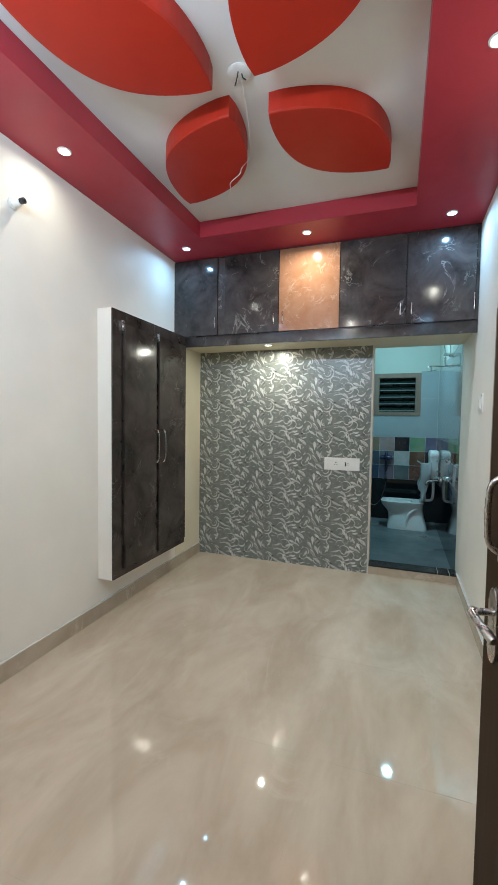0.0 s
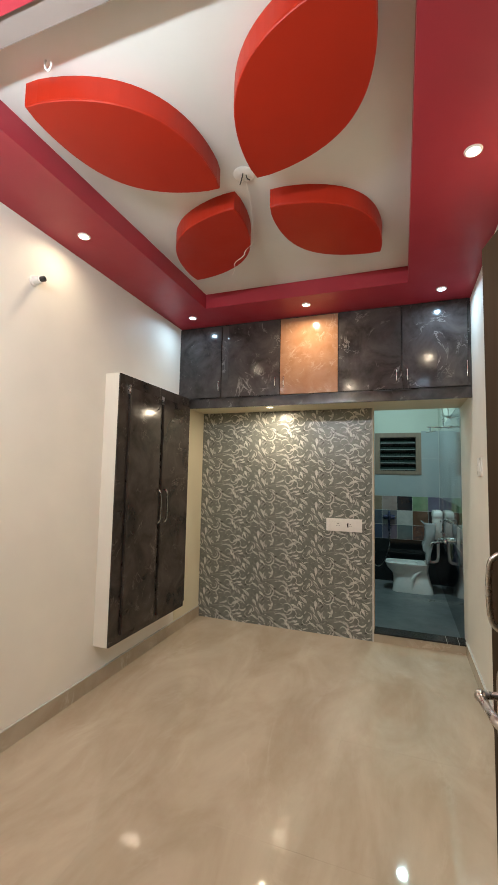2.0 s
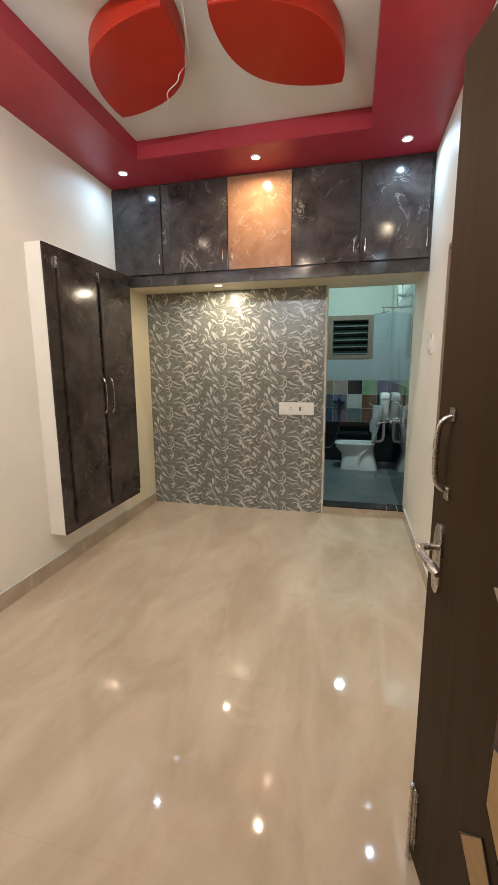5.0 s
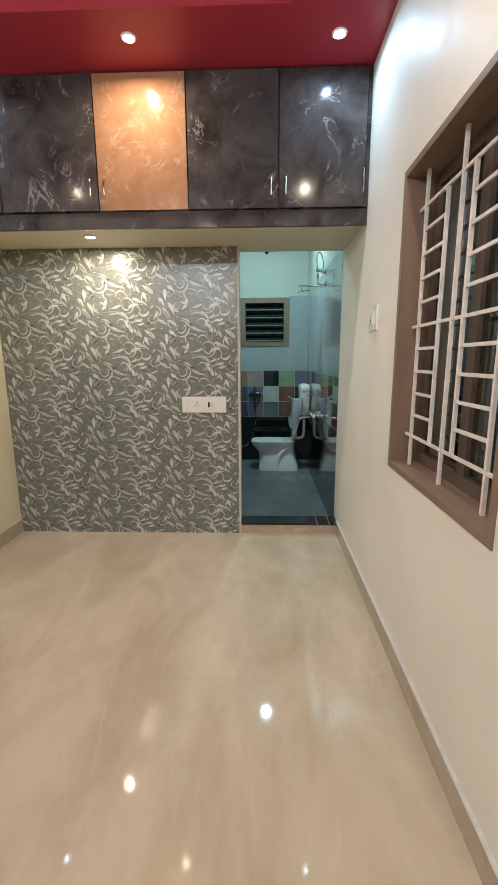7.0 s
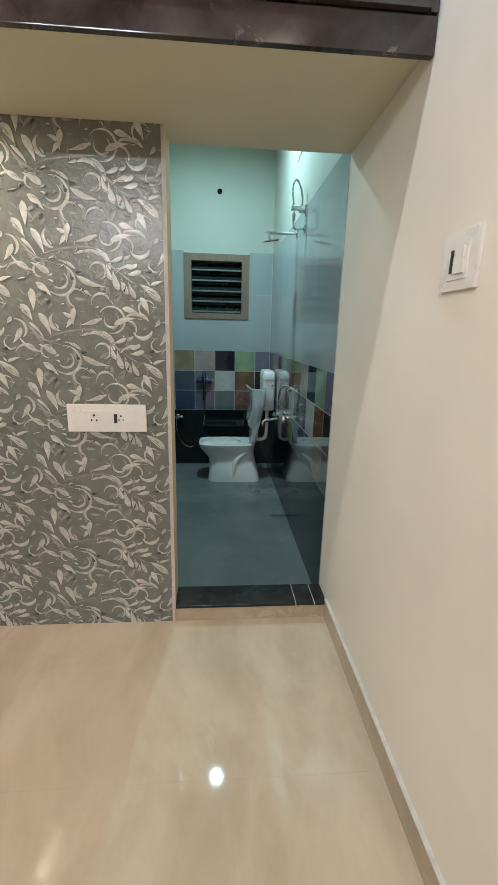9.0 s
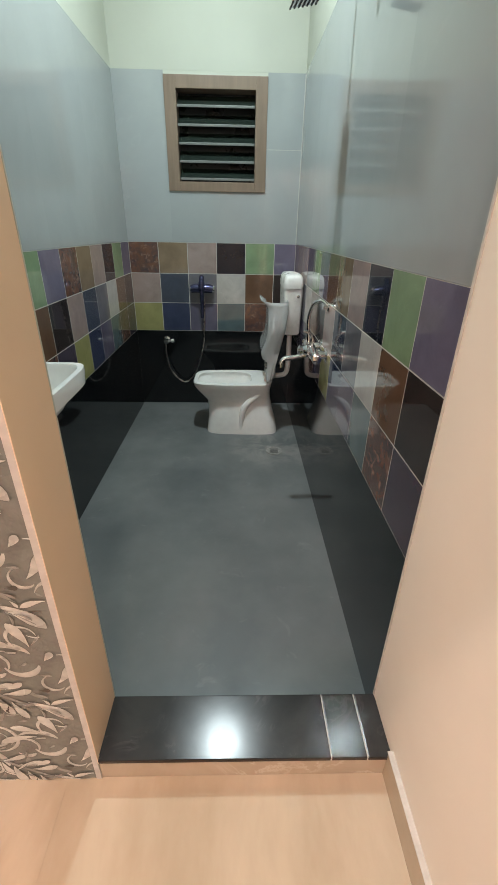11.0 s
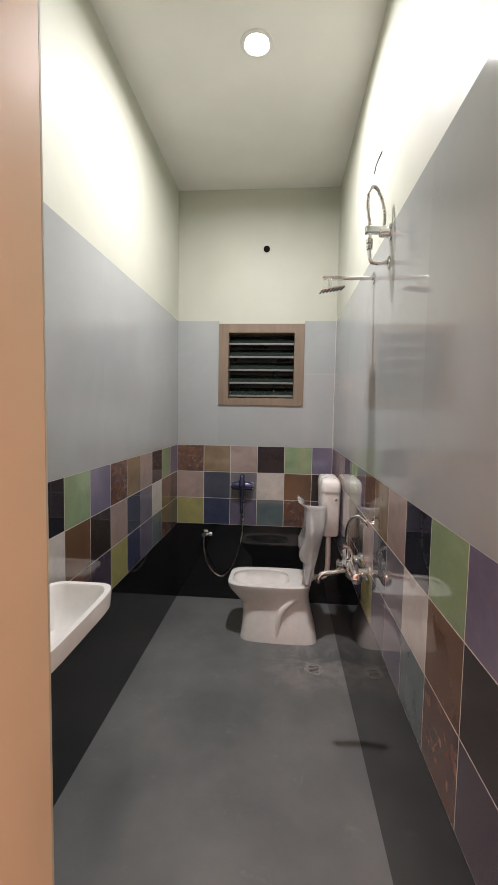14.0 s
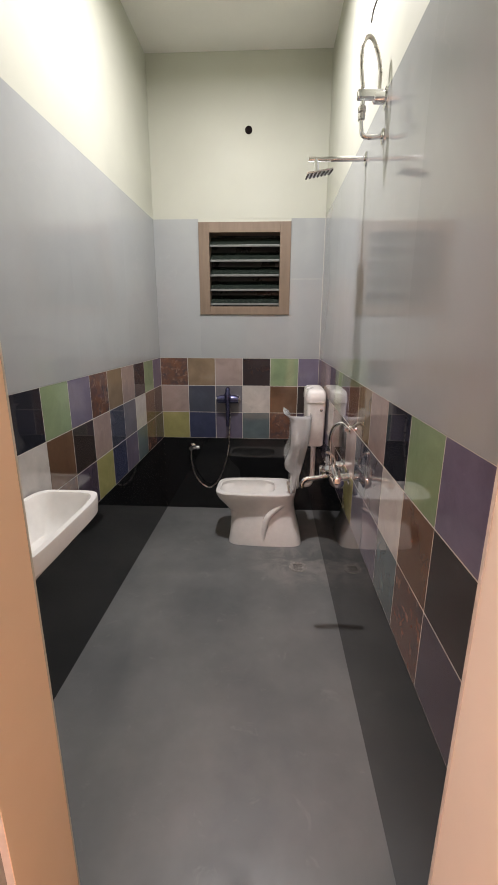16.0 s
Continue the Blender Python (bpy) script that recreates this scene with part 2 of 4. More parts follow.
# ---- builders ----
def box(bm, x0, x1, y0, y1, z0, z1, bevel=0.0, seg=2):
    vs = [bm.verts.new((x, y, z)) for x in (x0, x1) for y in (y0, y1) for z in (z0, z1)]
    fs = [bm.faces.new([vs[i] for i in q]) for q in ((0, 1, 3, 2), (4, 6, 7, 5), (0, 4, 5, 1), (2, 3, 7, 6), (0, 2, 6, 4), (1, 5, 7, 3))]
    if bevel:
        es = list({e for f in fs for e in f.edges})
        bmesh.ops.bevel(bm, geom=es, offset=bevel, segments=seg, profile=0.7, affect="EDGES")
    return vs


def ring_loft(bm, rings, cap=True):
    """Skin between closed rings with as many points each."""
    rows = [[bm.verts.new(p) for p in r] for r in rings]
    for a, b in zip(rows, rows[1:]):
        for i in range(len(a)):
            j = (i + 1) % len(a)
            bm.faces.new((a[i], a[j], b[j], b[i]))
    if cap:
        bm.faces.new(rows[0][::-1])
        bm.faces.new(rows[-1])
    return rows


def tube(bm, pts, r, seg=10, closed=False):
    """A round bar along points; r a number or one for each point."""
    pts = [Vector(p) for p in pts]
    rs = r if isinstance(r, (list, tuple)) else [r] * len(pts)
    rings, up = [], Vector((0.13, 0.27, 1.0))
    for i, p in enumerate(pts):
        d = (pts[min(i + 1, len(pts) - 1)] - pts[max(i - 1, 0)]).normalized()
        s = d.cross(up)
        if s.length < 0.05:
            s = d.cross(Vector((1, 0, 0)))
        s.normalize()
        u = s.cross(d).normalized()
        up = u
        rings.append([p + (s * math.cos(a) + u * math.sin(a)) * rs[i] for a in (2 * math.pi * k / seg for k in range(seg))])
    ring_loft(bm, rings)


def curve_pts(pts, n=8):
    """Catmull-Rom through the points."""
    P = [Vector(p) for p in pts]
    P = [P[0] * 2 - P[1]] + P + [P[-1] * 2 - P[-2]]
    out = []
    for i in range(1, len(P) - 2):
        for k in range(n):
            t = k / n
            out.append(0.5 * ((2 * P[i]) + (-P[i - 1] + P[i + 1]) * t + (2 * P[i - 1] - 5 * P[i] + 4 * P[i + 1] - P[i + 2]) * t * t
                              + (-P[i - 1] + 3 * P[i] - 3 * P[i + 1] + P[i + 2]) * t ** 3))
    out.append(P[-2])
    return out


def disc_stack(bm, centre, axis, profile, seg=24):
    """A turned shape: (distance along the axis, radius) pairs."""
    c, a = Vector(centre), Vector(axis).normalized()
    s = a.orthogonal().normalized()
    u = a.cross(s)
    ring_loft(bm, [[c + a * h + (s * math.cos(t) + u * math.sin(t)) * max(r, 1e-4) for t in (2 * math.pi * k / seg for k in range(seg))] for h, r in profile])


def rrect(cx, cy, z, hx, hy, power=4.0, n=32):
    """A rounded rectangle ring (superellipse)."""
    out = []
    for k in range(n):
        a = 2 * math.pi * k / n
        c, s = math.cos(a), math.sin(a)
        out.append((cx + hx * math.copysign(abs(c) ** (2 / power), c), cy + hy * math.copysign(abs(s) ** (2 / power), s), z))
    return out


def thing(name, x, y, z, label="", category="", group="", kind=""):
    ob = new(name)
    ob.empty_display_size = 0.1
    ob.matrix_world = pose(x, y, z)
    return tagged(ob, label, category, group, kind)


def mesh_of(name, bm, mat, smooth=False):
    me = bpy.data.meshes.new(name)
    bmesh.ops.recalc_face_normals(bm, faces=bm.faces)
    bm.to_mesh(me)
    bm.free()
    me.materials.append(mat)
    if smooth:
        me.shade_smooth()
        me.set_sharp_from_angle(angle=radians(38))
    return me


def part(name, bm, mat, parent=None, label="", smooth=False):
    """One mesh; under a thing its points are given from the thing's base."""
    ob = new(name, mesh_of(name, bm, mat, smooth))
    if parent is not None:
        ob.parent = parent
    return tagged(ob, label) if label else ob


def structure(name, bm, mat, label="", category="", smooth=False):
    return tagged(part(name, bm, mat, None, "", smooth), label, category, "", "structure")


def boxes(*specs, bevel=0.0):
    bm = bmesh.new()
    for s in specs:
        box(bm, *s, bevel=bevel)
    return bm


# ---- plan ----
XL, XR, YF, YB = -1.475, 1.115, 2.42, 6.30       # bedroom: left, right, front and back wall faces
YLOFT, ZSOF = 5.74, 2.18                        # loft front, niche soffit
DX0, YB2 = 0.34, 6.465                           # bathroom opening's left side, back of that wall
BX0, BX1, BY1, BZ, BCEIL = -0.17, 1.15, 9.34, -0.11, 3.34
ROOF = 3.5
RX0, RX1, RY0, RY1, RZ = -1.0, 0.648, 3.09, 5.32, 3.07   # ceiling recess

# ---- large structure ----
structure("floor_base", boxes((XL - 0.15, XR + 0.15, YF - 0.12, YB, -0.25, -0.012)), M_CONCRETE, "plain screed under the marble tiles of the bedroom", "floor")


def west_x(y):
    """The west wall's face: it runs a little out of square."""
    return XL + 0.016 * (YB - y)


def west_slab(y0, y1, z0, z1, a, b):
    """A slab along the west wall, from a to b in front of its face."""
    bm = bmesh.new()
    ring_loft(bm, [[(west_x(y0) + a, y0, z), (west_x(y0) + b, y0, z), (west_x(y1) + b, y1, z), (west_x(y1) + a, y1, z)] for z in (z0, z1)])
    return bm


wall_west = structure("wall_west", west_slab(YF - 0.12, YB2, -0.25, ROOF, -0.2, 0.0), M_WALL, "long smooth cream painted wall of the bedroom", "wall")
WY0, WY1, WZ0, WZ1 = 4.14, 5.06, 0.885, 2.145
wall_east = structure("wall_east", boxes(
    (XR, XR + 0.23, YF - 0.12, WY0, -0.25, ROOF), (XR, XR + 0.23, WY1, YB2, -0.25, ROOF),
    (XR, XR + 0.23, WY0, WY1, -0.25, WZ0), (XR, XR + 0.23, WY0, WY1, WZ1, ROOF)), M_WALL, "cream painted wall with a barred window", "wall")
OX0, OX1, OZ = 0.06, 1.03, 2.13
wall_south = structure("wall_south", boxes(
    (XL, OX0, YF - 0.12, YF, -0.25, ROOF), (OX1, XR, YF - 0.12, YF, -0.25, ROOF), (OX0, OX1, YF - 0.12, YF, OZ, ROOF)),
    M_WALL, "cream painted entrance wall with the doorway", "wall")
wall_north = structure("wall_north", boxes(
    (XL, DX0, YB + 0.01, YB2, -0.25, ROOF), (DX0, XR, YB + 0.01, YB2, ZSOF + 0.03, ROOF)), M_WARMJAMB, "cream wall between bedroom and bathroom with an open doorway, tinted for warm light", "wall")
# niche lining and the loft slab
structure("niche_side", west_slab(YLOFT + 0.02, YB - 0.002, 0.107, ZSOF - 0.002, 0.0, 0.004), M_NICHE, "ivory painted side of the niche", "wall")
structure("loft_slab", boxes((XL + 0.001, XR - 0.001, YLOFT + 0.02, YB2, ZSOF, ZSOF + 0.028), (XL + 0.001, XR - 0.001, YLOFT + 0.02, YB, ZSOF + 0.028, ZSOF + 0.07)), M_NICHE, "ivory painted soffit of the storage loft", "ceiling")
# ceiling: white slab, pink dropped border around the recess
structure("ceiling", boxes((XL, XR, YF, YB, RZ + 0.002, RZ + 0.14)), M_WHITE, "white painted ceiling with a shallow sunken panel", "ceiling")
structure("ceiling_border", boxes(
    (XL, RX0, YF, YLOFT + 0.10, CEIL, RZ), (RX1, XR, YF, YLOFT + 0.10, CEIL, RZ),
    (RX0, RX1, RY1, YLOFT + 0.10, CEIL, RZ), (RX0, RX1, YF, RY0 - 0.085, CEIL, RZ)), M_PINK, "crimson pink painted dropped ceiling border", "ceiling")
# narrow grey-brown strip at the near edge of the sunken panel
structure("ceiling_trim", boxes((RX0, RX1, RY0 - 0.085, RY0, CEIL + 0.012, RZ)), M_BORDERSTRIP, "dull grey-brown strip along the ceiling border", "ceiling")

# bathroom shell
bath_west = structure("bathroom_wall_west", boxes((BX0 - 0.16, BX0 - 0.0025, YB2, BY1 + 0.01, -0.3, ROOF)), M_GROUT, "bathroom side wall with a tiled dado", "wall")
bath_east = structure("bathroom_wall_east", boxes((BX1 + 0.0025, XR + 0.23, YB2, BY1 + 0.01, -0.3, ROOF)), M_GROUT, "bathroom side wall with a tiled dado", "wall")
VX0, VX1, VZ0, VZ1 = 0.18, 0.893, 1.58, 2.257
bath_north = structure("bathroom_wall_north", boxes(
    (BX0 - 0.16, VX0, BY1 + 0.0025, BY1 + 0.17, -0.3, ROOF), (VX1, BX1 + 0.1, BY1 + 0.0025, BY1 + 0.17, -0.3, ROOF),
    (VX0, VX1, BY1 + 0.0025, BY1 + 0.17, -0.3, VZ0), (VX0, VX1, BY1 + 0.0025, BY1 + 0.17, VZ1, ROOF)), M_GROUT, "bathroom end wall with a small louvred window", "wall")
for nm, sp in (("west", (BX0 - 0.0025, BX0 - 0.001, YB2 + 0.006, BY1, BZ, 0.549)), ("east", (BX1 + 0.001, BX1 + 0.0025, YB2 + 0.006, BY1, BZ, 0.549)), ("north", (BX0, BX1, BY1 + 0.001, BY1 + 0.0025, BZ, 0.549))):
    structure("dark_joint_" + nm, boxes(sp), M_DARKGROUT, "dark joints between the black wall tiles", "wall")
TILETOP = 2.28
for nm, sp in (("west", (BX0 - 0.0025, BX0 - 0.0006, YB2 + 0.006, BY1, 0.5495, 1.2345)), ("east", (BX1 + 0.0006, BX1 + 0.0025, YB2 + 0.006, BY1, 0.5495, 1.2345)), ("north", (BX0, BX1, BY1 + 0.0006, BY1 + 0.0025, 0.5495, 1.2345))):
    structure("pale_joint_" + nm, boxes(sp), M_GROUT, "pale joints between the coloured wall tiles", "wall")
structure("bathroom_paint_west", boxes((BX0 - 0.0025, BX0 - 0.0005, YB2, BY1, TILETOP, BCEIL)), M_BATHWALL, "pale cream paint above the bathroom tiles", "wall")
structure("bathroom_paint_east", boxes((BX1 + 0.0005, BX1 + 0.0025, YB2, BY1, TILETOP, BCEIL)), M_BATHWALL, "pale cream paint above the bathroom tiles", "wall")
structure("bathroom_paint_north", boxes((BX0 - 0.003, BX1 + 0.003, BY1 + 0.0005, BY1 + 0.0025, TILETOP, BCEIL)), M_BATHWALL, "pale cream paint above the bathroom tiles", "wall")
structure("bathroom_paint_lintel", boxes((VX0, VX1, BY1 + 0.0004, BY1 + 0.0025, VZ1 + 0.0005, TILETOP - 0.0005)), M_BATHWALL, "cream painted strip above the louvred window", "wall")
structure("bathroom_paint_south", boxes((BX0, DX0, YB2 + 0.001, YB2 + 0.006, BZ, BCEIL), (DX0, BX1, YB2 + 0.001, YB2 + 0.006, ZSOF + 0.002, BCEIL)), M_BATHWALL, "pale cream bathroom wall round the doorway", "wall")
structure("bathroom_ceiling", boxes((BX0 - 0.16, BX1 + 0.16, YB2, BY1 + 0.17, BCEIL, BCEIL + 0.1)), M_BATHCEIL, "white painted bathroom ceiling", "ceiling")
structure("bathroom_floor", boxes((BX0 - 0.02, BX1 + 0.02, YB2, BY1 + 0.02, BZ - 0.1, BZ)), M_BATHFLOOR, "matt grey bathroom floor with washed-out stains", "floor")

# hall behind the camera
structure("hall_floor", boxes((-2.2, 2.4, -1.2, YF - 0.12, -0.2, 0.0)), M_HALLFLOOR, "polished cream marble floor of the hall", "floor")
structure("hall_walls", boxes((-2.3, -2.2, -1.3, YF - 0.12, -0.2, 3.0), (2.4, 2.5, -1.3, YF - 0.12, -0.2, 3.0), (-2.3, 2.5, -1.4, -1.3, -0.2, 3.0),
          (-2.3, XL - 0.15, YF - 0.12, YF, -0.2, 3.0), (XR + 0.23, 2.5, YF - 0.12, YF, -0.2, 3.0)), M_WALL, "plain cream hall walls", "wall")
structure("hall_ceiling", boxes((-2.3, 2.5, -1.4, YF - 0.12, 3.0, 3.1)), M_WHITE, "plain white hall ceiling", "ceiling")
structure("roof", boxes((XL - 0.3, XR + 0.4, YF - 0.12, BY1 + 0.3, ROOF, ROOF + 0.1)), M_CONCRETE, "plain roof slab", "roof")
structure("backdrop", boxes((3.2, 3.3, 0.0, 9.0, -0.3, 4.5), (-2.0, 3.0, 12.0, 12.1, -0.3, 4.5)), M_NIGHT, "dark neighbouring walls at night", "backdrop")
structure("ground", boxes((-40, 40, -40, 40, -0.42, -0.32)), M_NIGHT, "dark ground outside", "ground")

# ---- skirting, sill, small trim ----
SK = 0.105
structure("skirting_west", west_slab(YF, YB - 0.002, 0.0, SK, 0.0, 0.012), M_SKIRT, "beige stone skirting along the cream wall", "skirting")
structure("skirting_east", boxes((XR - 0.012, XR, YF, YB - 0.001, 0, SK), bevel=0.002), M_SKIRT, "beige stone skirting below the window", "skirting")
# pale strips paint the ceiling light on the skirting's top face
structure("skirting_cap_west", west_slab(YF, YB - 0.002, SK + 0.0002, SK + 0.004, 0.0, 0.015), M_GROUT, "thin pale top of the skirting, its ceiling light painted in", "skirting")
structure("skirting_cap_east", boxes((XR - 0.015, XR, YF, YB - 0.001, SK + 0.0002, SK + 0.004)), M_GROUT, "thin pale top of the skirting, its ceiling light painted in", "skirting")
sill = thing("door_sill", (DX0 + XR) / 2, 6.38, 0, "raised polished black granite door sill with a beige front", "door sill", kind="structure")
part("sill_riser", boxes((DX0 - 0.7275, XR - 0.7275, -0.080, -0.062, -0.02, 0.072), bevel=0.001), M_SKIRT, sill, "beige stone front strip")
for a, b in ((DX0 - 0.7275, 0.225), (0.229, 0.322), (0.326, XR - 0.7275)):
    part("sill_slab", boxes((a, b, -0.084, 0.086, 0.0725, 0.086), bevel=0.002), M_SILL, sill)
# real joints, filled pale to paint in the glare along them
for a in (0.2250, 0.3220):
    part("sill_joint", boxes((a + 0.0002, a + 0.0030, -0.083, 0.085, 0.0725, 0.0856)), M_GROUT, sill, "thin joint, coloured pale for its glare")
part("sill_core", boxes((DX0 - 0.7275, XR - 0.7275, -0.061, 0.085, -0.12, 0.0722)), M_DARKGROUT, sill)
structure("jamb_edge", boxes((XR - 0.002, XR + 0.036, YB2 - 0.004, YB2 + 0.004, 0.0, 2.28)), M_GROUT, "thin white edge of the bathroom wall", "trim")
structure("panel_edge", boxes((DX0 - 0.014, DX0 - 0.0006, YB - 0.004, YB + 0.0095, 0.0, ZSOF)), M_GROUT, "thin white edge strip beside the patterned tiles", "trim")

structure("jamb_corner", boxes((DX0 - 0.0005, DX0 + 0.0015, YB - 0.004, YB + 0.0096, 0.073, ZSOF)), M_WARMJAMB, "cream painted corner of the doorway, coloured orange for warm light", "trim")

# ---- ceiling things ----
def leaf_outline(length, width, n=22):
    """A pointed leaf from (0, 0) to (length, 0)."""
    up = [(length * k / n, width / 2 * math.sin(math.pi * (k / n)) ** 0.82) for k in range(1, n)]
    return [(0, 0)] + up + [(length, 0)] + [(x, -y) for x, y in reversed(up)]


def petal(x0, y0, x1, y1, width):
    ln, ang = math.hypot(x1 - x0, y1 - y0), math.atan2(y1 - y0, x1 - x0)
    ob = thing("ceiling_petal", x0, y0, 2.965, "large glossy red leaf-shaped plaster panel fixed under the white ceiling", "ceiling decoration", "petals of the ceiling flower")
    bm = bmesh.new()
    out = leaf_outline(ln, width)
    c = Vector((ln / 2, 0))
    scaled = lambda s: [(c.x + (x - c.x) * s, y * s) for x, y in out]
    ring_loft(bm, [[(x, y, z) for x, y in scaled(s)] for z, s in ((0.0, 0.985), (0.003, 0.996), (0.007, 0.996))])
    part("petal_face", bm, M_RED, ob, "smooth glossy red underside")
    bm = bmesh.new()
    ring_loft(bm, [[(x, y, z) for x, y in scaled(s)] for z, s in ((0.0072, 0.997), (0.010, 1.0), (RZ - 2.965, 1.0))])
    part("petal_rim", bm, M_RED, ob, "thick red side band")
    ob.matrix_world = pose(x0, y0, 2.965, 0, 0, math.degrees(ang))
    return ob


petal(-0.276, 3.991, -0.833, 3.299, 0.47)
petal(-0.069, 3.980, 0.520, 3.262, 0.49)
petal(-0.266, 4.165, -0.850, 4.860, 0.47)
petal(-0.075, 4.213, 0.476, 4.863, 0.48)

for px, py, hook in ((-0.170, 4.055, 0), (-0.68, 3.25, 1)):
    if hook:
        ob = thing("ceiling_hook", px, py, RZ, "small white metal hook under the ceiling", "hook")
        bm = bmesh.new()
        tube(bm, curve_pts([(0, 0, 0), (0, 0, -0.03), (0.018, 0, -0.05), (0.03, 0, -0.035), (0.028, 0, -0.02)], 5), 0.004, 8)
        part("hook_wire", bm, M_PLASTIC, ob, smooth=True)
    else:
        ob = thing("ceiling_rose", px, py, RZ, "round white ceiling plate with bare wires between the red petals", "ceiling fitting")
        bm = bmesh.new()
        disc_stack(bm, (0, 0, 0), (0, 0, -1), [(0, 0.055), (0.006, 0.055), (0.010, 0.048), (0.010, 0.0)])
        part("plate", bm, M_PLASTIC, ob, smooth=True)
        for k, (dx, dy) in enumerate(((0.012, 0.0), (-0.012, 0.008), (0.0, -0.014))):
            bm = bmesh.new()
            tube(bm, curve_pts([(dx, dy, -0.008), (dx * 1.6, dy * 1.4, -0.03), (dx * 2.6, dy * 2.0 + 0.01, -0.035)], 4), 0.003, 6)
            part("wire", bm, M_BLACK, ob, smooth=True)

# loose wire hanging beside the petals
ob = thing("loose_wire", -0.19, 4.08, RZ, "thin pale wire dangling from the ceiling beside the petals", "wire")
bm = bmesh.new()
tube(bm, curve_pts([(0.02, -0.02, 0), (0.01, 0.10, -0.06), (-0.02, 0.24, -0.132), (-0.055, 0.35, -0.146), (-0.14, 0.44, -0.142), (-0.17, 0.48, -0.152), (-0.26, 0.56, -0.142), (-0.285, 0.62, -0.150), (-0.34, 0.71, -0.145)], 6), [0.0011] * 24 + [0.0026] * 25, 6)
part("wire_strand", bm, M_PLASTIC, ob, smooth=True)


def downlight(x, y, z, colour, r=0.042, label="", group="downlights of the bedroom ceiling", deep=0.0):
    ob = thing("downlight", x, y, z, label, "ceiling lamp", group)
    bm = bmesh.new()
    disc_stack(bm, (0, 0, 0), (0, 0, -1), [(-0.002, r * 1.28), (0.004, r * 1.25), (0.007, r * 1.1), (0.007, r), (0.0, r * 0.98), (0.0, 0.0)], 28)
    part("trim_ring", bm, M_PLASTIC, ob, smooth=True)
    bm = bmesh.new()
    disc_stack(bm, (0, 0, 0), (0, 0, -1), [(0.001, r * 0.92), (0.006, r * 0.88), (0.008, r * 0.5), (0.0085, 0.0)], 28)
    part("lens", bm, M_GLOW[colour], ob, smooth=True)


# the assumed front row gets the same fittings
for lx, ly, lc in LAMPS:
    downlight(lx, ly, CEIL, lc, 0.030, "small round recessed lamp, %s white, lit, in the crimson ceiling border" % ("warm" if lc == WARM else "cool"))
downlight(-0.615, 6.010, ZSOF, WARM, 0.032, "small round warm recessed lamp, lit, in the ivory niche soffit", "")
downlight(0.56, 8.0, BCEIL, BATH, 0.065, "round cool white surface lamp, lit, on the bathroom ceiling", "")

# bulb holder on the west wall
ob = thing("wall_lamp_holder", west_x(3.93), 3.93, 2.615, "white round bulb holder with a black end on the cream wall", "lamp holder")
bm = bmesh.new()
disc_stack(bm, (0, 0, 0), (1, 0, 0.05), [(0, 0.032), (0.008, 0.032), (0.012, 0.024), (0.055, 0.022), (0.058, 0.018)])
part("holder_body", bm, M_PLASTIC, ob, smooth=True)
bm = bmesh.new()
disc_stack(bm, (0.058, 0, 0.003), (1, 0.1, 0.05), [(0, 0.016), (0.024, 0.016), (0.026, 0.010), (0.018, 0.008)])
part("socket_end", bm, M_BLACK, ob, "black socket end", smooth=True)


# tube light on the entrance wall
ob = thing("tube_light", -0.47, YF, 2.60, "slim white batten tube light, lit, on the cream entrance wall", "wall light")
part("batten", boxes((-0.52, 0.52, 0.0, 0.030, -0.025, 0.025), bevel=0.004), M_PLASTIC, ob, "white batten")
bm = bmesh.new()
tube(bm, [(-0.50, 0.043, 0), (0.50, 0.043, 0)], 0.013, 12)
part("tube", bm, M_TUBE, ob, "glowing tube", smooth=True)
for sx in (-0.51, 0.51):
    part("end_cap", boxes((sx - 0.010, sx + 0.010, 0.028, 0.060, -0.018, 0.018), bevel=0.003), M_PLASTIC, ob)

# ---- storage ----
def bow_handle(length, out, parent, x, y, z, axis="x", r=0.006):
    """An upright bow handle with two feet; it stands out along -y or +x."""
    bm = bmesh.new()
    d = Vector((0, -1, 0)) if axis == "y" else Vector((1, 0, 0))
    o = Vector((x, y, z))
    h = Vector((0, 0, length / 2))
    pts = [o + h, o + h + d * out * 0.7 - h * 0.06, o + h * 0.7 + d * out, o + d * out * 1.12, o - h * 0.7 + d * out, o - h + d * out * 0.7 + h * 0.06, o - h]
    tube(bm, curve_pts(pts, 5), r, 8)
    return part("handle", bm, M_CHROME, parent, "bright bow handle", smooth=True)


# loft cabinets over the niche
LOFT = [(-1.472, -1.02, "d"), (-0.95, -0.44, "d"), (-0.436, 0.083, "o"), (0.087, 0.60, "d"), (0.604, 1.09, "d")]
loft = thing("loft_cabinet", -0.18, YLOFT, 2.235, "long wall-to-wall loft cabinet with charcoal marble doors and one tan panel", "cabinet")
part("bottom_rail", boxes((-1.293, 1.293, -0.004, 0.018, -0.092, -0.006), bevel=0.002), M_DARKLAM, loft, "charcoal marble strip below the doors")
part("shadow_gap", boxes((-1.293, 1.293, 0.006, 0.02, -0.006, 0.71)), M_EDGE, loft)
part("top_rail", boxes((-1.293, 1.293, -0.002, 0.005, 0.700, 0.709)), M_EDGE, loft)
part("side_filler", boxes((-0.838, -0.772, -0.004, 0.005, 0.002, 0.698), bevel=0.001), M_DARKLAM, loft)
part("side_filler", boxes((1.272, 1.293, -0.004, 0.005, 0.002, 0.698), bevel=0.001), M_DARKLAM, loft)
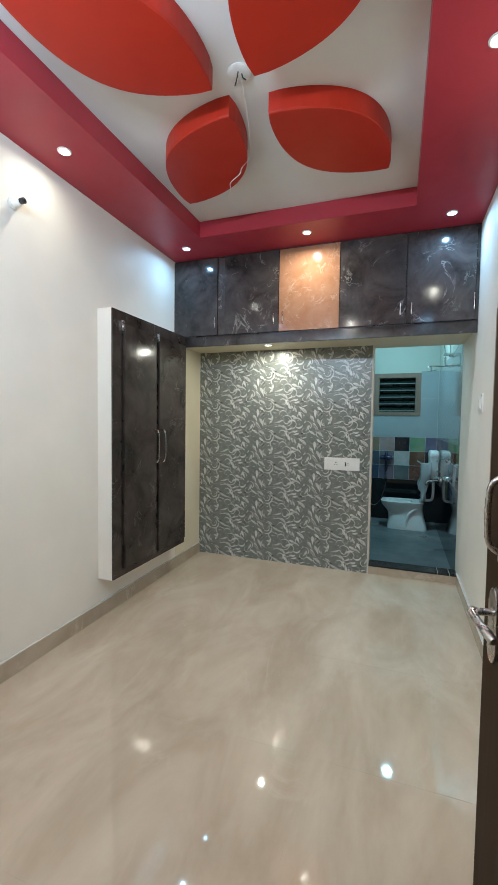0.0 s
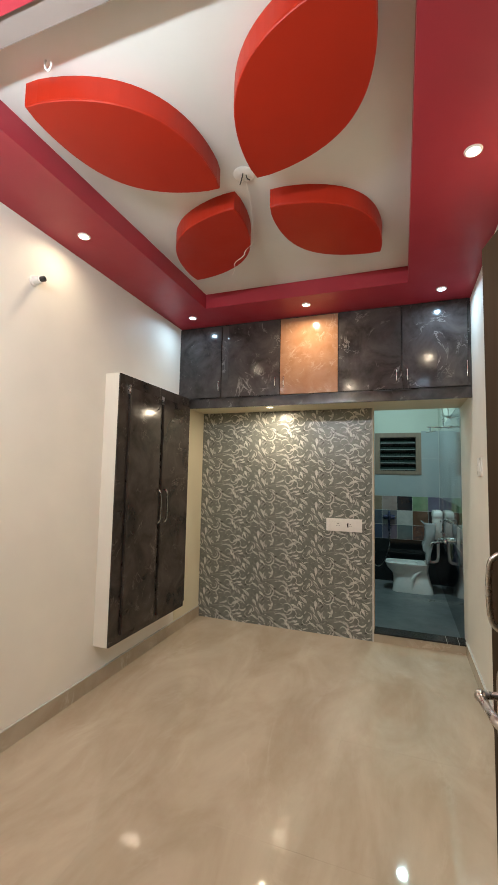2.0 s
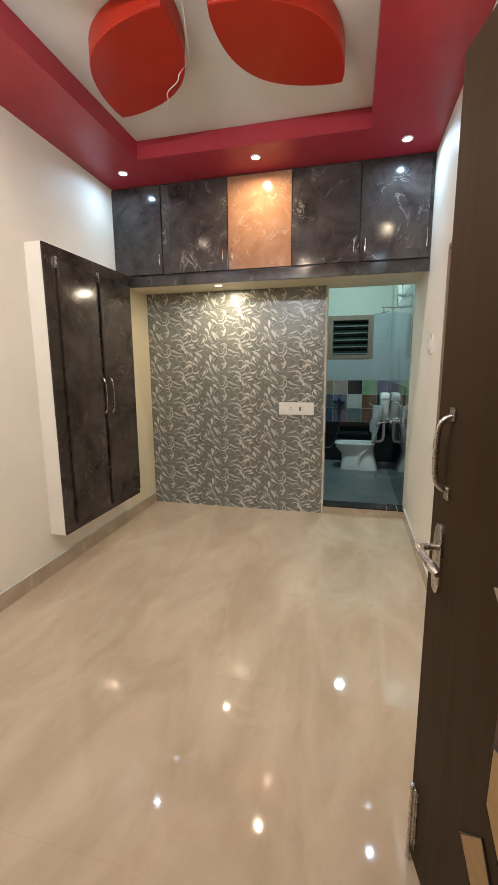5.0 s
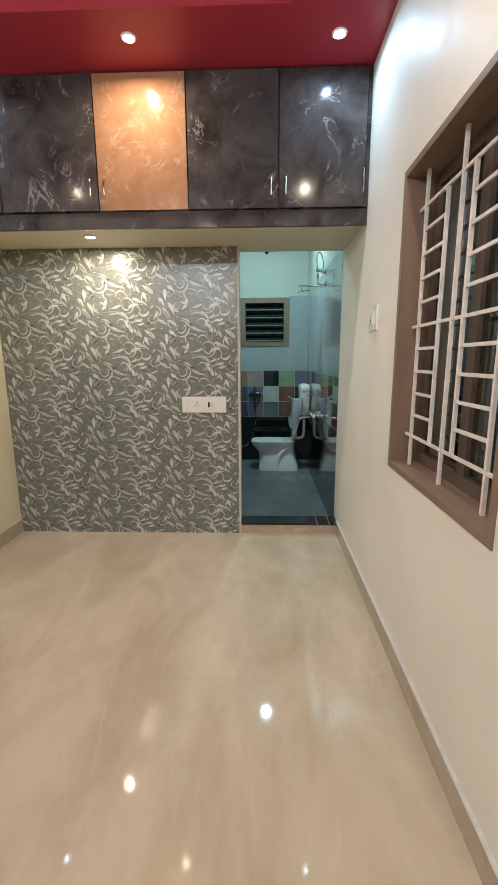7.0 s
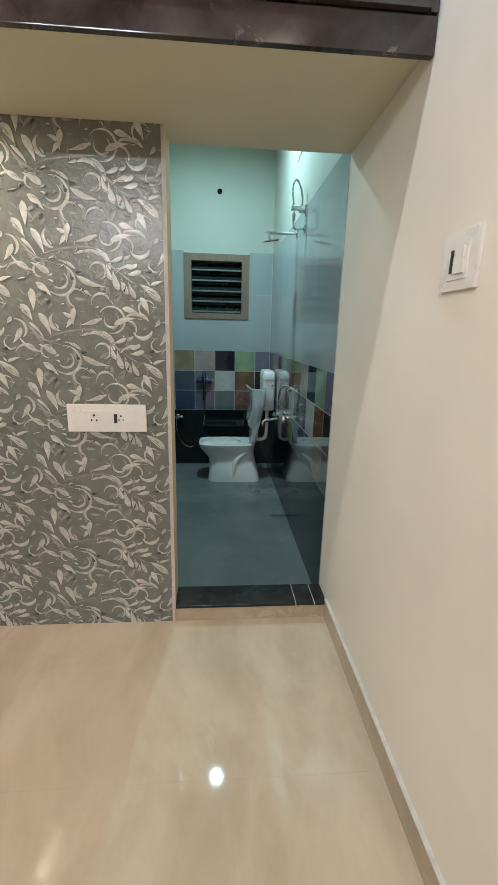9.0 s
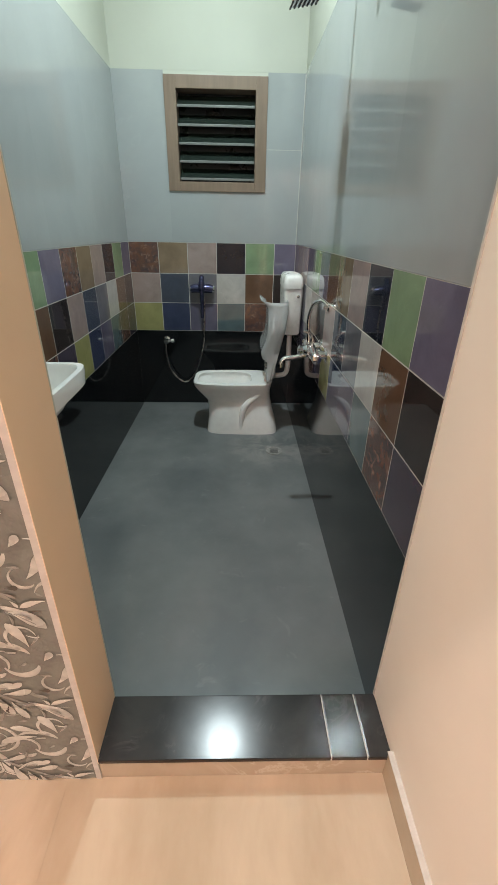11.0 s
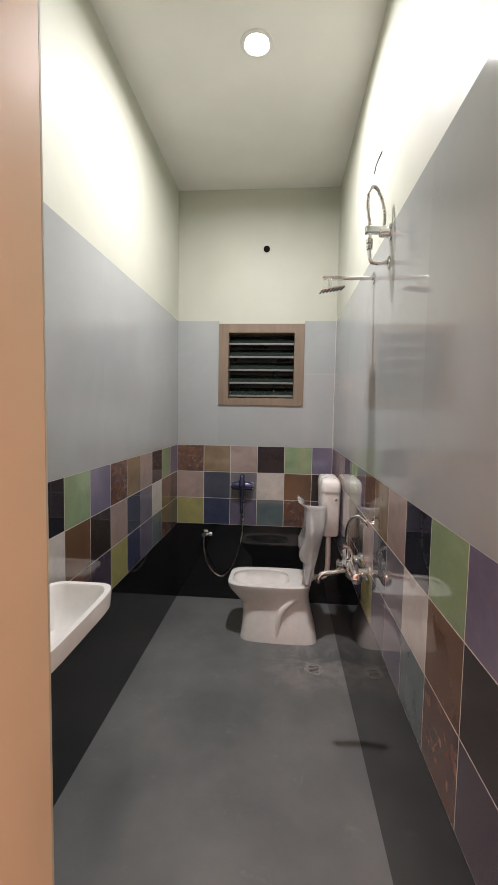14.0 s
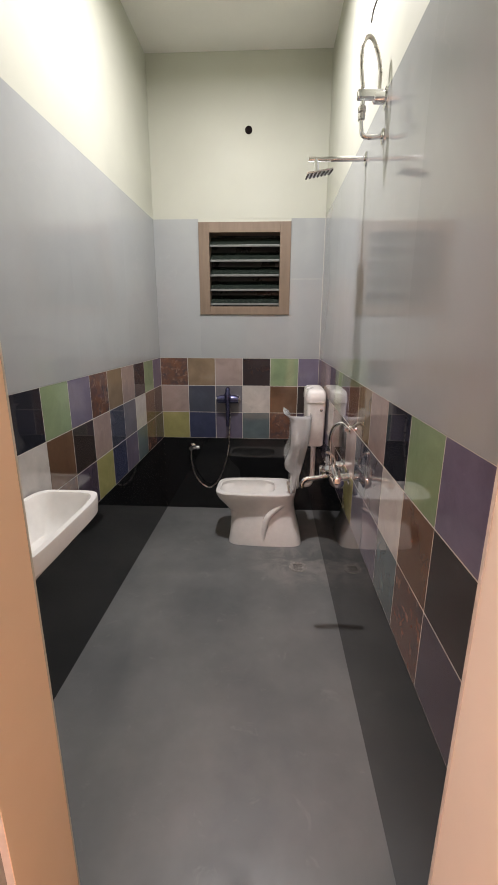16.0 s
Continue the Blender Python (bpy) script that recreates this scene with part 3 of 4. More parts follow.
for x0, x1, k in LOFT:
    d = part("door", boxes((x0 + 0.18 + 0.0015, x1 + 0.18 - 0.0015, -0.016, 0.0045, 0.003, 0.699), bevel=0.0018), M_ORANGE if k == "o" else M_DARKLAM, loft,
             "tan marble-print door" if k == "o" else "charcoal marble-print door")
    hx = {-1.472: -1.055 + 0.02, -0.95: -0.477, -0.436: -0.397, 0.087: 0.56, 0.604: 0.643}[x0]
    bow_handle(0.10, 0.022, d, hx + 0.18, -0.016, 0.115, "y", 0.005)
bow_handle(0.13, 0.018, loft, 1.081 + 0.18, -0.006, 0.14, "y", 0.004)

# hanging wardrobe on the west wall
WX = 0.155
wr = thing("wardrobe", XL, 5.155, 0.290, "shallow wall-hung wardrobe with dark umber marble doors in a white surround", "wardrobe")
part("carcass", boxes((0, WX - 0.012, -0.535, 0.522, 0.0, 1.94), bevel=0.003), M_WALL, wr, "white painted surround")
part("face_frame", boxes((WX - 0.0118, WX - 0.001, -0.533, 0.520, 0.002, 1.938), bevel=0.001), M_WARDLAM, wr, "dark umber marble frame")
part("door_gap", boxes((WX - 0.001, WX + 0.0005, -0.425, 0.505, 0.05, 1.855)), M_EDGE, wr)
for a, b, hy in ((-0.415, 0.004, 0.0), (0.046, 0.500, 0.085)):
    d = part("door", boxes((WX + 0.0005, WX + 0.019, a, b, 0.055, 1.85), bevel=0.003), M_WARDLAM, wr, "tall dark umber marble-print door")
    bow_handle(0.27, 0.034, d, WX + 0.019, (b - 0.026) if a < 0 else (a + 0.034), 0.945, "x", 0.008)
for a in (-0.43, 0.04):
    part("hinge_cap", boxes((WX + 0.001, WX + 0.016, a - 0.006, a + 0.008, 1.80, 1.87), bevel=0.002), M_STEEL, wr, "small bright hinge")


# ---- barred window in the east wall ----
win = thing("window_east", XR, (WY0 + WY1) / 2, WZ0, "brown-framed window with white iron bars, dark outside", "window", kind="structure")
hy, hz = (WY1 - WY0) / 2, WZ1 - WZ0
D = 0.115   # depth of the reveal
bm = bmesh.new()
fw = 0.028
for y0, y1, z0, z1 in ((-hy, -hy + fw, 0, hz), (hy - fw, hy, 0, hz), (-hy + fw, hy - fw, 0, fw), (-hy + fw, hy - fw, hz - fw, hz)):
    box(bm, -0.006, D + 0.06, y0, y1, z0, z1, bevel=0.002)
part("window_frame", bm, M_WINFRAME, win, "deep brown painted frame")
part("inner_frame", boxes((D, D + 0.045, -hy + fw, -hy + fw + 0.05, fw, hz - fw), (D, D + 0.045, hy - fw - 0.05, hy - fw, fw, hz - fw),
     (D, D + 0.045, -hy + fw + 0.05, hy - fw - 0.05, fw, fw + 0.05), (D, D + 0.045, -hy + fw + 0.05, hy - fw - 0.05, hz - fw - 0.05, hz - fw),
     (D, D + 0.045, -0.03, 0.03, fw + 0.05, hz - fw - 0.05), bevel=0.003), M_SASH, win, "dark brown sash frame")
for y0, y1 in ((-hy + fw + 0.05, -0.03), (0.03, hy - fw - 0.05)):
    part("pane", boxes((D + 0.018, D + 0.024, y0, y1, fw + 0.05, hz - fw - 0.05)), M_GLASS, win, "dark clear glass")
grille = thing("window_grille", XR + 0.060, (WY0 + WY1) / 2, WZ0 + fw, "white painted iron ladder-pattern window bars", "window bars")
gh = hz - 2 * fw
sqr = 0.0065
Z_LOW, Z_MID, Z_TOP = 0.132, 0.602, 1.072
for y, full in ((0.36, 1), (0.155, 0), (0.040, 1), (-0.045, 0), (-0.280, 1)):
    z0, z1 = (0.0, gh) if full else (Z_LOW, Z_TOP)
    part("upright_bar", boxes((-sqr, sqr, y - sqr, y + sqr, z0, z1), bevel=0.0015), M_STEELWHITE, grille)
for z in (Z_LOW, Z_MID, Z_TOP):
    part("long_cross_bar", boxes((-0.0045, 0.0045, -0.43, 0.43, z - 0.006, z + 0.006), bevel=0.0015), M_STEELWHITE, grille)
for a, b in ((0.155, 0.36), (-0.280, -0.045)):
    for base, top in ((Z_LOW, Z_MID), (Z_MID, Z_TOP)):
        for k in range(1, 5):
            z = base + (top - base) * k / 5
            part("rung", boxes((-0.0045, 0.0045, a + sqr, b - sqr, z - 0.006, z + 0.006), bevel=0.0015), M_STEELWHITE, grille)

# ---- switches ----
ob = thing("light_switch", XR, 5.46, 1.595, "white single rocker switch plate on the cream wall", "light switch")
part("plate", boxes((-0.010, 0, -0.076, 0.076, -0.066, 0.066), bevel=0.003), M_PLASTIC, ob)
part("inner_frame", boxes((-0.0125, -0.009, -0.040, 0.040, -0.042, 0.042), bevel=0.001), M_PLASTIC, ob)
part("rocker", boxes((-0.018, -0.012, -0.030, 0.010, -0.030, 0.030), bevel=0.002), M_PLASTIC, ob)
part("indicator", boxes((-0.0135, -0.012, 0.016, 0.032, -0.026, 0.026)), M_EDGE, ob, "dark red indicator slot")

ob = thing("socket_board", 0.066, YB - 0.004, 1.048, "long white socket plate with two outlets on the patterned tiles", "socket")
part("plate", boxes((-0.169, 0.169, -0.014, 0, -0.061, 0.061), bevel=0.004), M_PLASTIC, ob)
part("module_strip", boxes((-0.120, 0.120, -0.0165, -0.013, -0.034, 0.034), bevel=0.001), M_PLASTIC, ob)
for cx, s in ((-0.055, 1.0), (0.060, 0.8)):
    for dx, dz, r in ((0, 0.013, 0.0055), (-0.011, -0.008, 0.0042), (0.011, -0.008, 0.0042)):
        bm = bmesh.new()
        disc_stack(bm, (cx + dx * s, -0.0164, dz * s), (0, -1, 0), [(0, r * s), (0.0006, r * s)], 12)
        part("socket_hole", bm, M_BLACK, ob, "dark round pin hole")
part("rocker", boxes((0.030, 0.044, -0.020, -0.0162, -0.020, 0.020), bevel=0.001), M_BLACK, ob, "small black rocker")

# ---- entrance door leaf ----
LEN, HGT, THK = 0.958, 2.10, 0.036
door = thing("door_entrance", 1.008, 2.50, 0.008, "dark brown wooden entrance door standing open, with steel fittings", "door", kind="structure")
part("leaf", boxes((0, LEN, -THK, 0, 0, HGT), bevel=0.003), M_DOORWOOD, door, "dark brown veneered leaf")
EX = LEN - 0.060
bm = bmesh.new()
ring_loft(bm, [[(EX + x, yy, 0.960 + z) for x, z in [(0.021 * math.cos(a) * s, 0.052 * (1 if math.sin(a) > 0 else -1) + 0.040 * math.sin(a) * s) for a in (2 * math.pi * k / 32 for k in range(32))]] for yy, s in ((0, 1), (0.007, 1), (0.009, 0.9))])
plate = part("lock_plate", bm, M_STEEL, door, "long rounded steel lock plate", smooth=True)
bm = bmesh.new()
tube(bm, curve_pts([(EX, 0.008, 0.990), (EX, 0.036, 0.991), (EX - 0.004, 0.054, 0.990), (EX - 0.045, 0.054, 0.982), (EX - 0.105, 0.048, 0.970)], 5), [0.009] * 8 + [0.012, 0.013, 0.013, 0.012] + [0.0095] * 5 + [0.011, 0.012, 0.011, 0.008], 12)
part("lever", bm, M_STEEL, plate, "steel lever", smooth=True)
bm = bmesh.new()
disc_stack(bm, (EX, 0.0092, 0.918), (0, 1, 0), [(0, 0.007), (0.0006, 0.007)], 12)
part("keyhole", bm, M_BLACK, plate, "black keyhole")
bm = bmesh.new()
tube(bm, curve_pts([(EX - 0.02, 0.004, 1.318), (EX - 0.018, 0.018, 1.311), (EX - 0.014, 0.030, 1.290), (EX - 0.012, 0.033, 1.227), (EX - 0.014, 0.030, 1.168), (EX - 0.018, 0.018, 1.148), (EX - 0.02, 0.004, 1.141)], 5), 0.007, 10)
pull = part("pull_handle", bm, M_STEEL, door, "upright steel pull handle", smooth=True)
for z in (1.322, 1.134):
    part("handle_foot", boxes((EX - 0.032, EX - 0.008, 0.0, 0.006, z - 0.016, z + 0.016), bevel=0.003), M_STEEL, door, "square steel foot")
bolt = part("tower_bolt", boxes((LEN - 0.05, LEN - 0.015, 0.0, 0.005, 0.05, 0.24), bevel=0.002), M_STEEL, door, "steel tower bolt")
bm = bmesh.new()
tube(bm, [(LEN - 0.033, 0.013, 0.005), (LEN - 0.033, 0.013, 0.26)], 0.006, 10)
part("bolt_rod", bm, M_STEEL, bolt, smooth=True)
# inlaid ornament on the leaf: outlines as (across, up)
M_TAN = wood("tan_inlay_wood", (0.30, 0.18, 0.07), (0.42, 0.27, 0.12), 0.4, (0.1, 1, 1), 4.0)
M_REDWOOD = wood("red_brown_inlay_wood", (0.060, 0.018, 0.010), (0.10, 0.034, 0.020), 0.4, (1, 1, 0.1), 4.0)
for nm, mt, out, lab in (
        ("tan_inlay", M_TAN, ((0.609, 0.715), (0.612, 0.578), (0.555, 0.505), (0.50, 0.490), (0.50, 0.722)), "pale tan inlaid panel with a pointed side"),
        ("brown_inlay", M_REDWOOD, ((0.606, 0.847), (0.608, 0.722), (0.50, 0.729), (0.50, 0.865)), "red-brown inlaid panel"),
        ("tan_inlay", M_TAN, ((0.690, 0.405), (0.613, 0.492), (0.520, 0.355), (0.575, 0.275)), "slanting pale tan inlaid strip"),
        ("silver_inlay", M_STEEL, ((0.659, 1.015), (0.618, 0.965), (0.560, 0.930), (0.560, 1.000), (0.635, 1.026)), "small silvery inlaid leaf")):
    cx, cz = sum(x for x, z in out) / len(out), sum(z for x, z in out) / len(out)
    bm = bmesh.new()
    ring_loft(bm, [[(x, 0.0005, z) for x, z in out], [(x, 0.0022, z) for x, z in out], [(cx + (x - cx) * 0.97, 0.0030, cz + (z - cz) * 0.97) for x, z in out]])
    part(nm, bm, mt, door, lab)
    if mt is M_TAN:
        bm = bmesh.new()
        tube(bm, [(x, 0.001, z) for x, z in out + out[:1]], 0.0035, 6)
        part("inlay_edge", bm, M_EDGE, door, "dark line round the tan inlay")
for z in (0.25, 1.05, 1.85):
    bm = bmesh.new()
    tube(bm, [(-0.006, 0.004, z - 0.05), (-0.006, 0.004, z + 0.05)], 0.008, 10)
    part("hinge", bm, M_STEEL, door, "steel butt hinge", smooth=True)
door.matrix_world = pose(1.005, 2.415, 0.008, 0, 0, 102.6)
# door frame
df = thing("door_frame", (OX0 + OX1) / 2, YF - 0.06, 0, "dark brown wooden door frame", "door frame", kind="structure")
hw = (OX1 - OX0) / 2
part("jamb", boxes((-hw, -hw + 0.04, -0.065, 0.065, 0, OZ), bevel=0.002), M_DOORWOOD, df)
part("jamb", boxes((hw - 0.02, hw, -0.065, 0.065, 0, OZ), bevel=0.002), M_DOORWOOD, df)
part("head", boxes((-hw + 0.04, hw - 0.02, -0.065, 0.065, OZ - 0.02, OZ), bevel=0.002), M_DOORWOOD, df)

# ---- bathroom louvre window ----
M_LEDGE = plain("dull_glass_edge", (0.16, 0.17, 0.16), 0.4)
M_LOUVRE = plain("dark_green_glass", (0.02, 0.03, 0.025), 0.06)
lv = thing("window_bathroom", (VX0 + VX1) / 2, BY1, VZ0, "small brown-framed window with glass louvres, dark outside", "window", kind="structure")
hw, hh = (VX1 - VX0) / 2, VZ1 - VZ0
part("window_frame", boxes((-hw, -hw + 0.082, -0.012, 0.12, 0, hh), (hw - 0.082, hw, -0.012, 0.12, 0, hh), (-hw + 0.082, hw - 0.082, -0.012, 0.12, 0, 0.062),
     (-hw + 0.082, hw - 0.082, -0.012, 0.12, hh - 0.074, hh), bevel=0.003), M_WINFRAME, lv, "brown painted frame")
for k in range(5):
    z = 0.062 + 0.108 * (k + 0.5)
    bm = bmesh.new()
    w = hw - 0.084
    a = radians(38)
    dy, dz = 0.058 * math.cos(a), 0.058 * math.sin(a)
    vs = []
    ring_loft(bm, [[(x, 0.055 + sy * dy - sz * 0.003 * math.sin(a), z + sy * dz + sz * 0.003 * math.cos(a)) for sy, sz in ((-1, -1), (1, -1), (1, 1), (-1, 1))] for x in (-w, w)])
    pane = part("louvre_pane", bm, M_LOUVRE, lv, "tilted dark glass louvre")
    part("edge_strip", boxes((-w, w, 0.055 - dy - 0.004, 0.055 - dy + 0.003, z - dz - 0.008, z - dz + 0.008), bevel=0.003), M_LEDGE, pane, "dull grey glass edge")
# added solid black sheet stands for the darkness behind the louvres
part("back_net", boxes((-hw + 0.082, hw - 0.082, 0.123, 0.127, 0.062, hh - 0.074)), M_EDGE, lv, "added flat black sheet behind the louvres")

# ---- toilet: bowl faces west, cistern on the east wall ----
wc = thing("toilet", 0.706, 8.865, BZ, "white ceramic toilet, its open lid still wrapped in film", "toilet")
bm = bmesh.new()
prof = [(0.0, 0.025, 0.280, 0.205, 6), (0.03, 0.025, 0.276, 0.202, 6), (0.10, 0.022, 0.266, 0.188, 5), (0.18, 0.012, 0.252, 0.165, 4.2), (0.24, 0.0, 0.252, 0.150, 3.6),
        (0.29, -0.025, 0.270, 0.162, 3.8), (0.34, -0.045, 0.290, 0.180, 4.2), (0.375, -0.05, 0.300, 0.190, 4.8), (0.398, -0.05, 0.302, 0.192, 5.0), (0.405, -0.05, 0.296, 0.187, 5.0),
        (0.405, -0.112, 0.212, 0.150, 3.8), (0.398, -0.112, 0.206, 0.145, 3.8), (0.375, -0.112, 0.212, 0.150, 3.6), (0.34, -0.108, 0.195, 0.135, 3.2), (0.27, -0.09, 0.15, 0.10, 2.6), (0.19, -0.05, 0.08, 0.055, 2.2), (0.18, -0.05, 0.03, 0.02, 2.0)]
rings = []
for z, cx, hx, hyy, p in prof:
    ring = rrect(cx, 0, z, hx, hyy, p, 40)
    ring = [(x, y * (1 - 0.07 * max(0, -(x - cx) / hx)) , zz) for x, y, zz in ring]
    rings.append(ring)
ring_loft(bm, rings)
bowl = part("bowl", bm, M_CERAMIC, wc, "white ceramic bowl", smooth=True)
bm = bmesh.new()
tube(bm, curve_pts([(0.22, -0.118, 0.34), (0.13, -0.150, 0.30), (0.045, -0.166, 0.22), (0.02, -0.176, 0.12), (0.015, -0.185, 0.02)], 6), [0.008 + 0.018 * (1 - abs(k / 24 - 0.5)) for k in range(25)], 10)
part("trap_relief", bm, M_CERAMIC, bowl, smooth=True)
bm = bmesh.new()
ring_loft(bm, [rrect(0, 0, h, sx, sy, 2.6, 32) for h, sx, sy in ((0, 0.22, 0.175), (0.006, 0.225, 0.18), (0.016, 0.225, 0.18), (0.020, 0.215, 0.172))])
bmesh.ops.transform(bm, matrix=pose(0.245, 0, 0.635, 0, 88, 0), verts=bm.verts)
part("lid", bm, M_PLASTIC, wc, "white plastic lid standing open", smooth=True)
M_FILM = material("clear_wrap_film", (0.9, 0.91, 0.9), 0.25, transmission=0.65)
_fv = coords(M_FILM)
bump(M_FILM, noise_tex(M_FILM, _fv, 18, 4, 0.6), 0.5, 0.012)
bm = bmesh.new()
nz, ny = 22, 26
grid = []
for i in range(nz + 1):
    row = []
    u = i / nz
    left = 0.195 - 0.050 * max(0.0, 1 - u / 0.06) - 0.035 * math.exp(-((u - 0.60) / 0.12) ** 2)
    right = 0.330 - 0.085 * max(0.0, (u - 0.35) / 0.65) + 0.003 * math.sin(11 * u + 1)
    if u > 0.72:
        left = max(left, 0.205)
    for j in range(ny + 1):
        v = j / ny
        front = -0.205 + 0.010 * math.sin(9 * u + 2)
        if v < 0.36:
            x, y = left + 0.004 * math.sin(20 * v + 5 * u), front + (0.36 - v) / 0.36 * 0.30
        elif v < 0.64:
            f = (v - 0.36) / 0.28
            x, y = left + (right - left) * f, front - 0.014 * math.sin(math.pi * f) + 0.003 * math.sin(15 * f + 3 * u)
        else:
            x, y = right - 0.004 * math.sin(18 * v + 4 * u), front + (v - 0.64) / 0.36 * 0.26
        row.append(bm.verts.new((x, y, 1.01 - 0.58 * u + 0.012 * math.sin(9 * v + 3 * u))))
    grid.append(row)
for i in range(nz):
    for j in range(ny):
        bm.faces.new((grid[i][j], grid[i][j + 1], grid[i + 1][j + 1], grid[i + 1][j]))
film = part("wrap_film", bm, M_FILM, wc, "crumpled translucent wrapping film", smooth=True)
film.modifiers.new("thick", "SOLIDIFY").thickness = 0.0015
for yy in (-0.07, 0.07):
    part("lid_hinge", boxes((0.19, 0.235, yy - 0.015, yy + 0.015, 0.40, 0.43), bevel=0.004), M_PLASTIC, wc, "white lid hinge")

ci = thing("cistern", BX1, 8.885, 0.655, "white plastic wall-hung flush cistern beside the toilet", "cistern")
bm = bmesh.new()
ring_loft(bm, [rrect(-0.070, 0, z, hx, hyy, 7, 36) for z, hx, hyy in ((0, 0.052, 0.150), (0.012, 0.062, 0.160), (0.16, 0.066, 0.168), (0.315, 0.069, 0.172), (0.318, 0.066, 0.169))])
part("tank", bm, M_PLASTIC, ci, smooth=True)
bm = bmesh.new()
ring_loft(bm, [rrect(-0.072, 0, z, hx, hyy, 6, 36) for z, hx, hyy in ((0.319, 0.071, 0.178), (0.345, 0.0715, 0.180), (0.385, 0.067, 0.172), (0.402, 0.055, 0.155), (0.408, 0.03, 0.12))])
part("cistern_lid", bm, M_PLASTIC, ci, smooth=True)
bm = bmesh.new()
disc_stack(bm, (-0.04, -0.172, 0.27), (0, -1, 0), [(0, 0.010), (0.008, 0.010), (0.010, 0.006)], 14)
part("flush_knob", bm, M_CHROME, ci, "small chrome side knob", smooth=True)
bm = bmesh.new()
tube(bm, curve_pts([(-0.07, -0.05, 0.005), (-0.07, -0.055, -0.15), (-0.072, -0.06, -0.25), (-0.09, -0.06, -0.315), (-0.15, -0.045, -0.335), (-0.24, -0.02, -0.338)], 7), 0.019, 12)
part("flush_pipe", bm, M_PLASTIC, ci, "white curved flush pipe", smooth=True)

# ---- wash basin on the west wall ----
ba = thing("wash_basin", BX0, 7.06, 0.60, "white rectangular wall-hung ceramic wash basin with rounded corners", "wash basin")
bm = bmesh.new()
bp = [(0.0, 0.06, 0.050, 0.10), (0.04, 0.075, 0.070, 0.13), (0.11, 0.10, 0.095, 0.18), (0.150, 0.13, 0.125, 0.245), (0.168, 0.142, 0.141, 0.274), (0.215, 0.143, 0.143, 0.280), (0.226, 0.143, 0.141, 0.278),
      (0.226, 0.143, 0.122, 0.256), (0.215, 0.143, 0.115, 0.248), (0.15, 0.143, 0.098, 0.22), (0.10, 0.143, 0.07, 0.17), (0.085, 0.143, 0.03, 0.05)]
ring_loft(bm, [rrect(cx, 0, z, hx, hyy, 5.5, 44) for z, cx, hx, hyy in bp])
part("bowl", bm, M_CERAMIC, ba, smooth=True)
bm = bmesh.new()
disc_stack(bm, (0.143, 0, 0.0855), (0, 0, 1), [(0, 0.022), (0.003, 0.022), (0.004, 0.016)], 20)
part("waste_ring", bm, M_CHROME, ba, "chrome waste ring", smooth=True)
bm = bmesh.new()
tube(bm, curve_pts([(0.10, 0, 0.002), (0.10, 0, -0.10), (0.09, 0, -0.16), (0.05, 0, -0.17), (0.006, 0, -0.17)], 6), 0.016, 10)
part("waste_pipe", bm, M_PLASTIC, ba, "white waste pipe", smooth=True)
ba.matrix_world = Matrix.Translation((BX0, 7.06, 0.60)) @ Matrix.Diagonal((0.975, 1.03, 1.075, 1))

# ---- hand spray on the north wall ----
M_WRAP = plain("blue_filmed_chrome", (0.085, 0.09, 0.17), 0.2, 0.75)
hf = thing("hand_spray", 0.40, BY1, 0.90, "chrome wall mixer with a thin grey hose hooked beside it", "hand spray")
bm = bmesh.new()
disc_stack(bm, (0, 0, 0), (0, -1, 0), [(0, 0.032), (0.006, 0.032), (0.010, 0.026), (0.045, 0.024), (0.05, 0.018)])
part("mixer_body", bm, M_CHROME, hf, smooth=True)
for sx in (-1, 1):
    bm = bmesh.new()
    disc_stack(bm, (sx * 0.075, 0, -0.005), (0, -1, 0), [(0, 0.030), (0.006, 0.030), (0.01, 0.018), (0.05, 0.018), (0.055, 0.012)])
    part("inlet", bm, M_CHROME, hf, smooth=True)
bm = bmesh.new()
tube(bm, [(-0.088, -0.042, -0.005), (-0.05, -0.042, 0.0), (0.05, -0.042, 0.0), (0.088, -0.042, -0.005)], [0.030, 0.036, 0.036, 0.030], 14)
part("mixer_bar", bm, M_WRAP, hf, "mixer bar in blue protective film", smooth=True)
bm = bmesh.new()
tube(bm, curve_pts([(0, -0.045, 0.085), (0.0, -0.066, 0.075), (0.0, -0.074, 0.02), (0.0, -0.076, -0.04), (0.0, -0.066, -0.085)], 5), [0.020] * 8 + [0.026] * 5 + [0.018] * 8, 12)
part("lever", bm, M_WRAP, hf, smooth=True)
bm = bmesh.new()
tube(bm, curve_pts([(0.0, -0.06, -0.08), (-0.002, -0.058, -0.15), (-0.003, -0.052, -0.23)], 5), [0.016] * 4 + [0.013] * 7, 10)
part("hose_nut", bm, M_WRAP, hf, "hose end still in blue film", smooth=True)
bm = bmesh.new()
tube(bm, curve_pts([(0.005, -0.045, -0.03), (0.015, -0.05, -0.12), (0.01, -0.04, -0.28), (0.0, -0.04, -0.44), (-0.04, -0.04, -0.60), (-0.09, -0.045, -0.72), (-0.16, -0.05, -0.79), (-0.24, -0.05, -0.755),
                    (-0.30, -0.05, -0.66), (-0.325, -0.045, -0.54), (-0.325, -0.04, -0.46)], 6), 0.0065, 8)
part("hose", bm, M_STEEL, hf, "thin grey metal hose", smooth=True)
bm = bmesh.new()
disc_stack(bm, (-0.32, 0, -0.43), (0, -1, 0), [(0, 0.030), (0.005, 0.030), (0.008, 0.018), (0.05, 0.018), (0.052, 0.023), (0.07, 0.020)])
valve = part("angle_valve", bm, M_CHROME, hf, smooth=True)
bm = bmesh.new()
